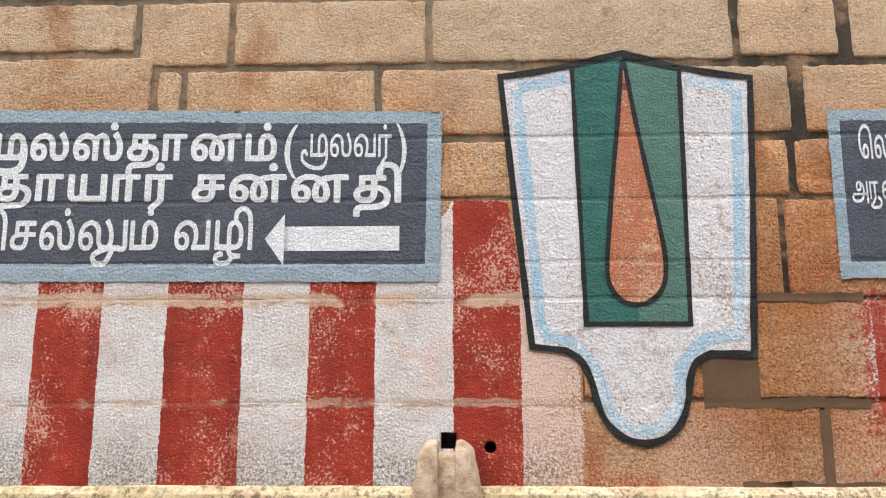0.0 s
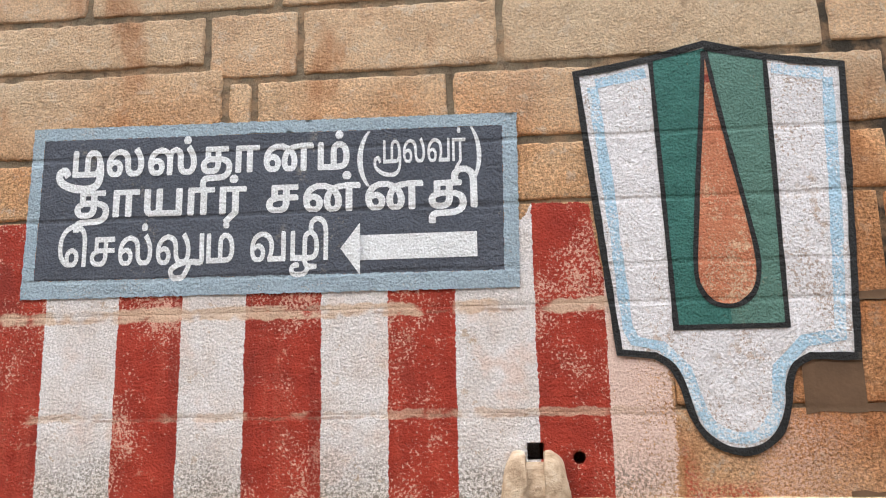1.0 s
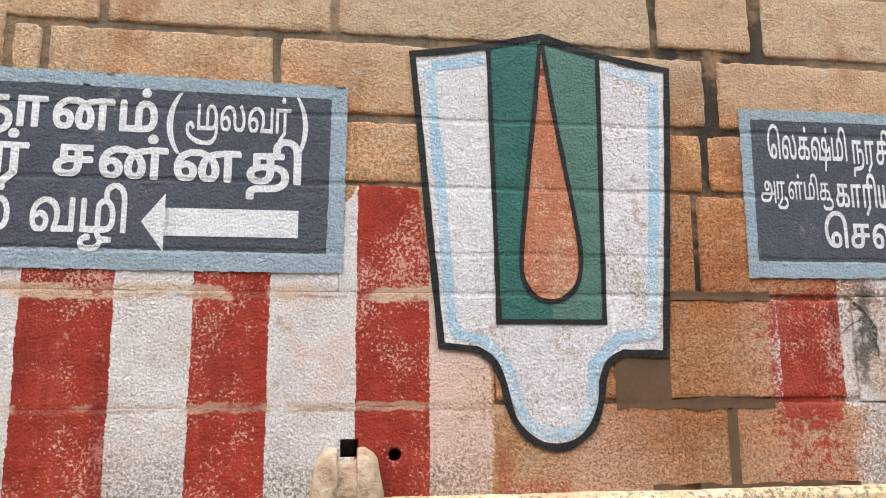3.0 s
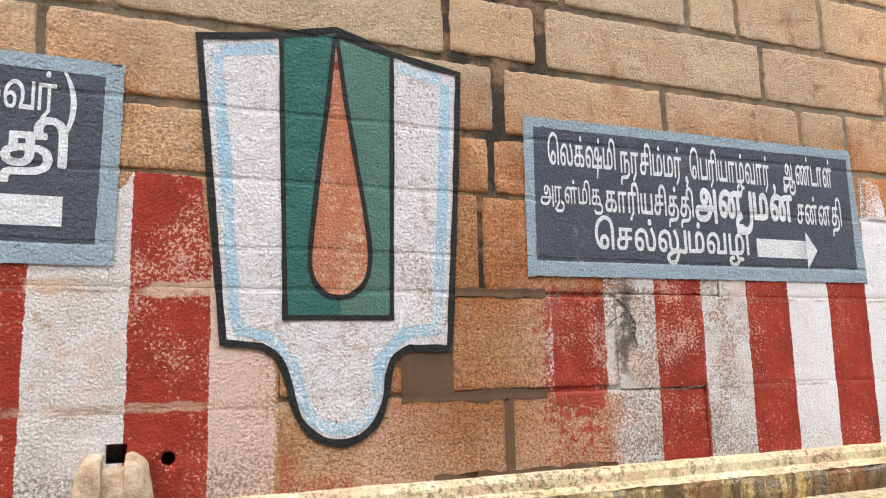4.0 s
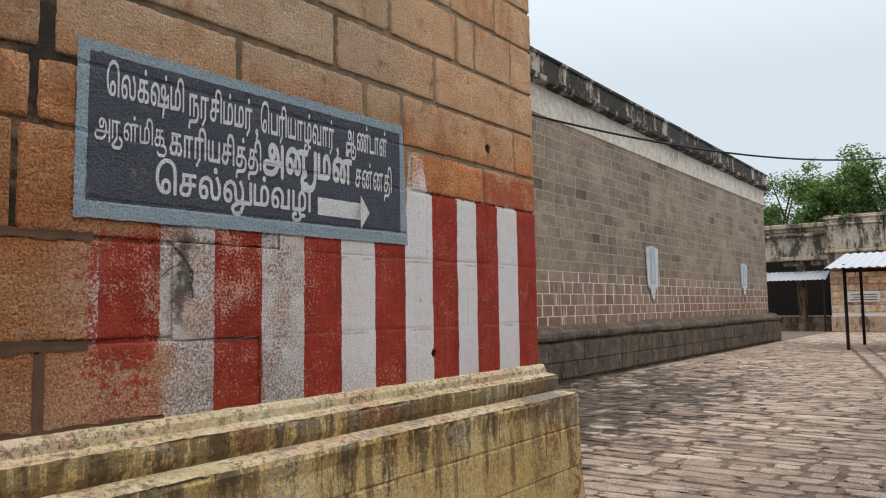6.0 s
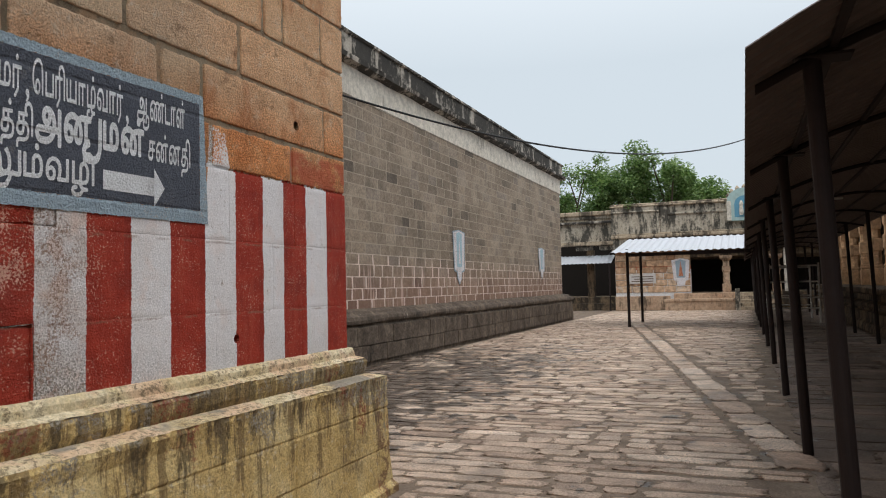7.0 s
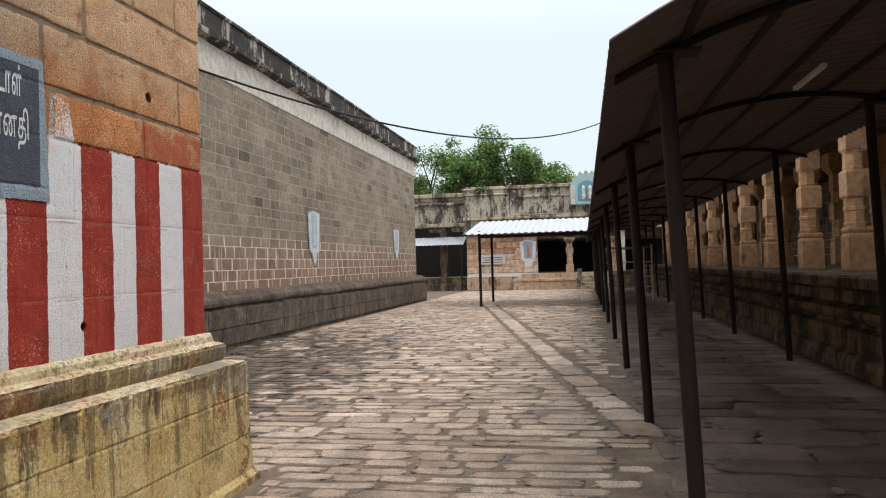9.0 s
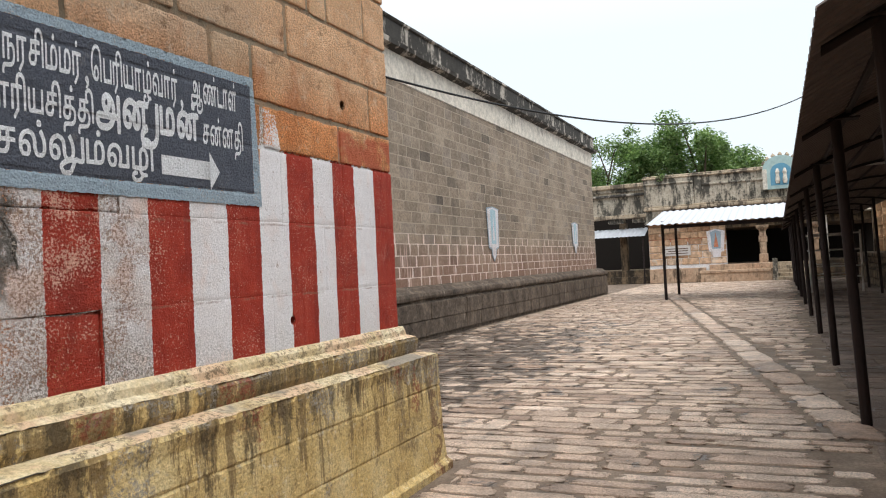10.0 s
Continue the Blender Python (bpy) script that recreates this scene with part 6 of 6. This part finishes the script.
# ---- trees behind the hall ----
def limb(bm, a, b, r0, r1, sides=7):
    a, b = Vector(a), Vector(b)
    q = (b - a).to_track_quat('Z', 'Y').to_matrix()
    ring = []
    for p, r in ((a, r0), ((a + b) / 2 + Vector((rng.uniform(-.1, .1), rng.uniform(-.1, .1), 0)) * (b - a).length, (r0 + r1) / 2), (b, r1)):
        ring.append([bm.verts.new(p + q @ Vector((r * math.cos(t), r * math.sin(t), 0))) for t in [2 * math.pi * i / sides for i in range(sides)]])
    for u, v in zip(ring, ring[1:]):
        for i in range(sides):
            bm.faces.new((u[i], u[(i + 1) % sides], v[(i + 1) % sides], v[i]))


def build_tree(x, y, height, spread, seed, label):
    r = random.Random(seed)
    root = tagged(new("tree"), label, "tree", "trees behind the hall")
    root.location = (x, y, GROUND)
    bm = bmesh.new()
    fork = height * 0.45
    limb(bm, (0, 0, 0), (0.2, 0.1, fork), 0.35, 0.24)
    clumps = []
    for i in range(10):
        a = 2 * math.pi * i / 10 + r.uniform(-0.3, 0.3)
        d = spread * r.uniform(0.35, 0.85)
        e = (d * math.cos(a), d * math.sin(a), height * r.uniform(0.62, 0.93) - 0.10 * d)
        limb(bm, (0.2, 0.1, fork * r.uniform(0.8, 1.0)), e, 0.13, 0.04, 6)
        clumps.append((e, r.uniform(0.9, 1.5)))
        for _ in range(2):
            f = tuple(e[k] + r.uniform(-1.5, 1.5) * (0.75 if k == 2 else 1) for k in range(3))
            limb(bm, e, f, 0.04, 0.015, 5)
            clumps.append((f, r.uniform(0.55, 1.05)))
    part("trunk", bm_mesh("trunk", bm, M_BARK, True), root, "grey-brown forked trunk")
    verts, faces = [], []
    for c, s in clumps:
        for _ in range(int(290 * s * s)):
            d = Vector((r.gauss(0, 1), r.gauss(0, 1), r.gauss(0, 0.75)))
            p = Vector(c) + d.normalized() * s * (r.random() ** 0.5)
            t = Matrix.Rotation(r.uniform(0, 6.28), 3, 'Z') @ Matrix.Rotation(r.uniform(-0.9, 0.9), 3, 'X')
            l, w = r.uniform(0.16, 0.34), r.uniform(0.06, 0.13)
            b = len(verts)
            for q in ((0, 0, 0), (w, l * 0.45, 0.03), (0, l, -0.03), (-w, l * 0.45, 0.03)):
                verts.append(tuple(p + t @ Vector(q)))
            faces += [(b, b + 1, b + 2), (b, b + 2, b + 3)]
    part("crown", mesh_of("crown", verts, faces, M_LEAF), root, "loose dusty green leaf clumps")


build_tree(62.0, 9.2, 11.6, 3.2, 11, "leafy green tree with dense dark lower crown")
build_tree(60.0, 6.2, 11.0, 2.8, 12, "leafy green tree with open crown")
build_tree(61.0, 2.6, 12.6, 3.2, 13, "tall leafy tree with a dead twig at its top")
build_tree(63.5, 0.6, 11.2, 2.9, 14, "leafy green tree with thin outer branches")
build_tree(72.0, 15.0, 11.5, 3.6, 15, "leafy green tree farther back")

def build_weed():
    r = random.Random(31)
    root = tagged(new("weed"), "small green weed rooted in the cracked parapet", "plant")
    root.location = (BX - 0.22, 3.45, 5.98)
    bm = bmesh.new()
    verts, faces = [], []
    for _ in range(6):
        tip = (r.uniform(-0.2, 0.0), r.uniform(-0.22, 0.22), r.uniform(0.3, 0.75))
        limb(bm, (0, 0, 0), tip, 0.014, 0.006, 5)
        for _ in range(14):
            p = Vector(tip) * r.uniform(0.4, 1.1) + Vector((r.uniform(-.08, .08), r.uniform(-.1, .1), r.uniform(-.06, .06)))
            t = Matrix.Rotation(r.uniform(0, 6.28), 3, 'Z') @ Matrix.Rotation(r.uniform(-0.9, 0.9), 3, 'X')
            b = len(verts)
            verts += [tuple(p + t @ Vector(q)) for q in ((0, 0, 0), (0.04, 0.06, 0.01), (0, 0.14, 0), (-0.04, 0.06, 0.01))]
            faces += [(b, b + 1, b + 2), (b, b + 2, b + 3)]
    part("stem", bm_mesh("stem", bm, M_BARK, True), root)
    part("leaves", mesh_of("leaves", verts, faces, M_LEAF), root, "small green leaves")


build_weed()

# ---- closing walls out of the lane's line of sight ----
tagged(new("wall_behind", box("wall_behind", (-14.6, -14.0, GROUND), (-14.0, 1.0, 6.0), M_HALL, 0)), "plain stone wall closing the lane", "wall", kind="structure")
tagged(new("wall_hall_far", box("wall_hall_far", (45.9, -14.0, GROUND), (46.3, -7.45, 4.75), M_HALL, 0)), "plain dark far end wall of the pillared hall", "wall", kind="structure")
tagged(new("wall_hall_end", box("wall_hall_end", (-12.4, -14.0, GROUND), (-12.0, -6.6, 4.75), M_HALL, 0)), "plain end wall of the pillared hall", "wall", kind="structure")


# ---- paving: single slabs near the camera, the rest joined ----
def build_paving():
    paving = tagged(new("paving", box("paving_bed", (-8.0, -3.4, GROUND - 0.1), (46.0, 4.55, GROUND + 0.006), M_GROUND, 0)), "worn uneven stone paving slabs in rows with earth joints", "paving", kind="structure")
    shapes = []
    for s in range(24):
        v, f = block_shape(1, 1, 0.5, 2000 + s, 0.09, 0.075, 0.06, 9, 6, 1.1)
        v = [(p[0], p[2], -p[1]) for p in v]         # lie flat: top at z=0
        shapes.append((v, f, mesh_of("paving_slab", v, f, M_PAVER, True)))
    sv, sf, dv, df = [], [], [], []

    def strip_y(x):                                  # centre line of the drain cover slabs
        return -0.45 - (23.5 - x) * 0.190

    def lay(x, y, dx, dy, near, dark=False, lift=0.0):
        v, f, me = shapes[rng.randrange(24)]
        m = Matrix.Translation((x, y, GROUND + 0.016 + lift + rng.uniform(-0.004, 0.004))) @ Matrix.Rotation(radians(rng.uniform(-1.2, 1.2)), 4, 'Z') @ Matrix.Rotation(radians(rng.uniform(-0.5, 0.5)), 4, 'X') @ Matrix.Diagonal((dx, dy, 0.03, 1))
        if near:
            part("paving_slab", me, paving, m=m)
            return
        tv, tf = (dv, df) if dark else (sv, sf)
        b = len(tv)
        tv += [tuple(m @ Vector(q)) for q in v]
        tf += [tuple(b + i for i in q) for q in f]
    made = 0
    x = 1.5
    while x < 46.5:
        d = rng.uniform(0.19, 0.31)
        y = -3.45 + rng.uniform(0, 0.5)
        while y < (4.45 if x > 6.4 else -0.4):
            lim = 4.5 if x > 6.4 else -0.36
            w = min(rng.choice((rng.uniform(0.24, 0.5), rng.uniform(0.4, 0.95))), lim - y)
            if w < 0.12:
                break
            s = strip_y(x)
            if 8.0 < x < 31 and y < s + 0.3 and y + w > s - 0.3:
                if s - 0.3 - y > 0.25:
                    lay(x, y, d - 0.05, s - 0.34 - y, False)
                y = s + 0.3
                continue
            near = made < 285 and 5.0 < x < 12.5 and y > -3.0
            made += near
            lay(x + rng.uniform(-0.015, 0.015), y, d - rng.uniform(0.03, 0.085), w - rng.uniform(0.03, 0.11), near)
            y += w
        x += d
    x = 8.0
    while x < 31:
        l = rng.uniform(0.6, 1.2)
        m0 = strip_y(x)
        v, f, me = shapes[rng.randrange(24)]
        m = Matrix.Translation((x, m0 - 0.24, GROUND + 0.022)) @ Matrix.Rotation(math.atan(0.19), 4, 'Z') @ Matrix.Diagonal((l - 0.05, 0.40, 0.03, 1))
        b = len(sv)
        sv += [tuple(m @ Vector(q)) for q in v]
        sf += [tuple(b + i for i in q) for q in f]
        x += l
    # the lane goes on behind
    x = -8.0
    while x < 1.3:
        d = min(rng.uniform(0.19, 0.31), 1.5 - x)
        y = -3.45
        while y < -0.6:
            w = min(rng.uniform(0.26, 0.85), -0.38 - y)
            lay(x, y, d - 0.05, w - 0.06, False)
            y += w
        x += d
    tagged(part("paving_slabs", mesh_of("paving_slabs", sv, sf, M_PAVER_STUFF, True), paving), kind="stuff")
    # smoother slabs under the roof, coloured darker for its shade
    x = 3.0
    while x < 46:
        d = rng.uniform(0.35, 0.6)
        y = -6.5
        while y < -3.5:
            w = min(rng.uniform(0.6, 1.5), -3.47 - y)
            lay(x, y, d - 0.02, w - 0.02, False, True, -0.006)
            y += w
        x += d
    tagged(part("paving_slabs", mesh_of("shade_coloured_slabs", dv, df, M_PAVER_SHADE, True), paving, "smoother darker slabs under the walkway, roof shade partly in their colour"), kind="stuff")


build_paving()
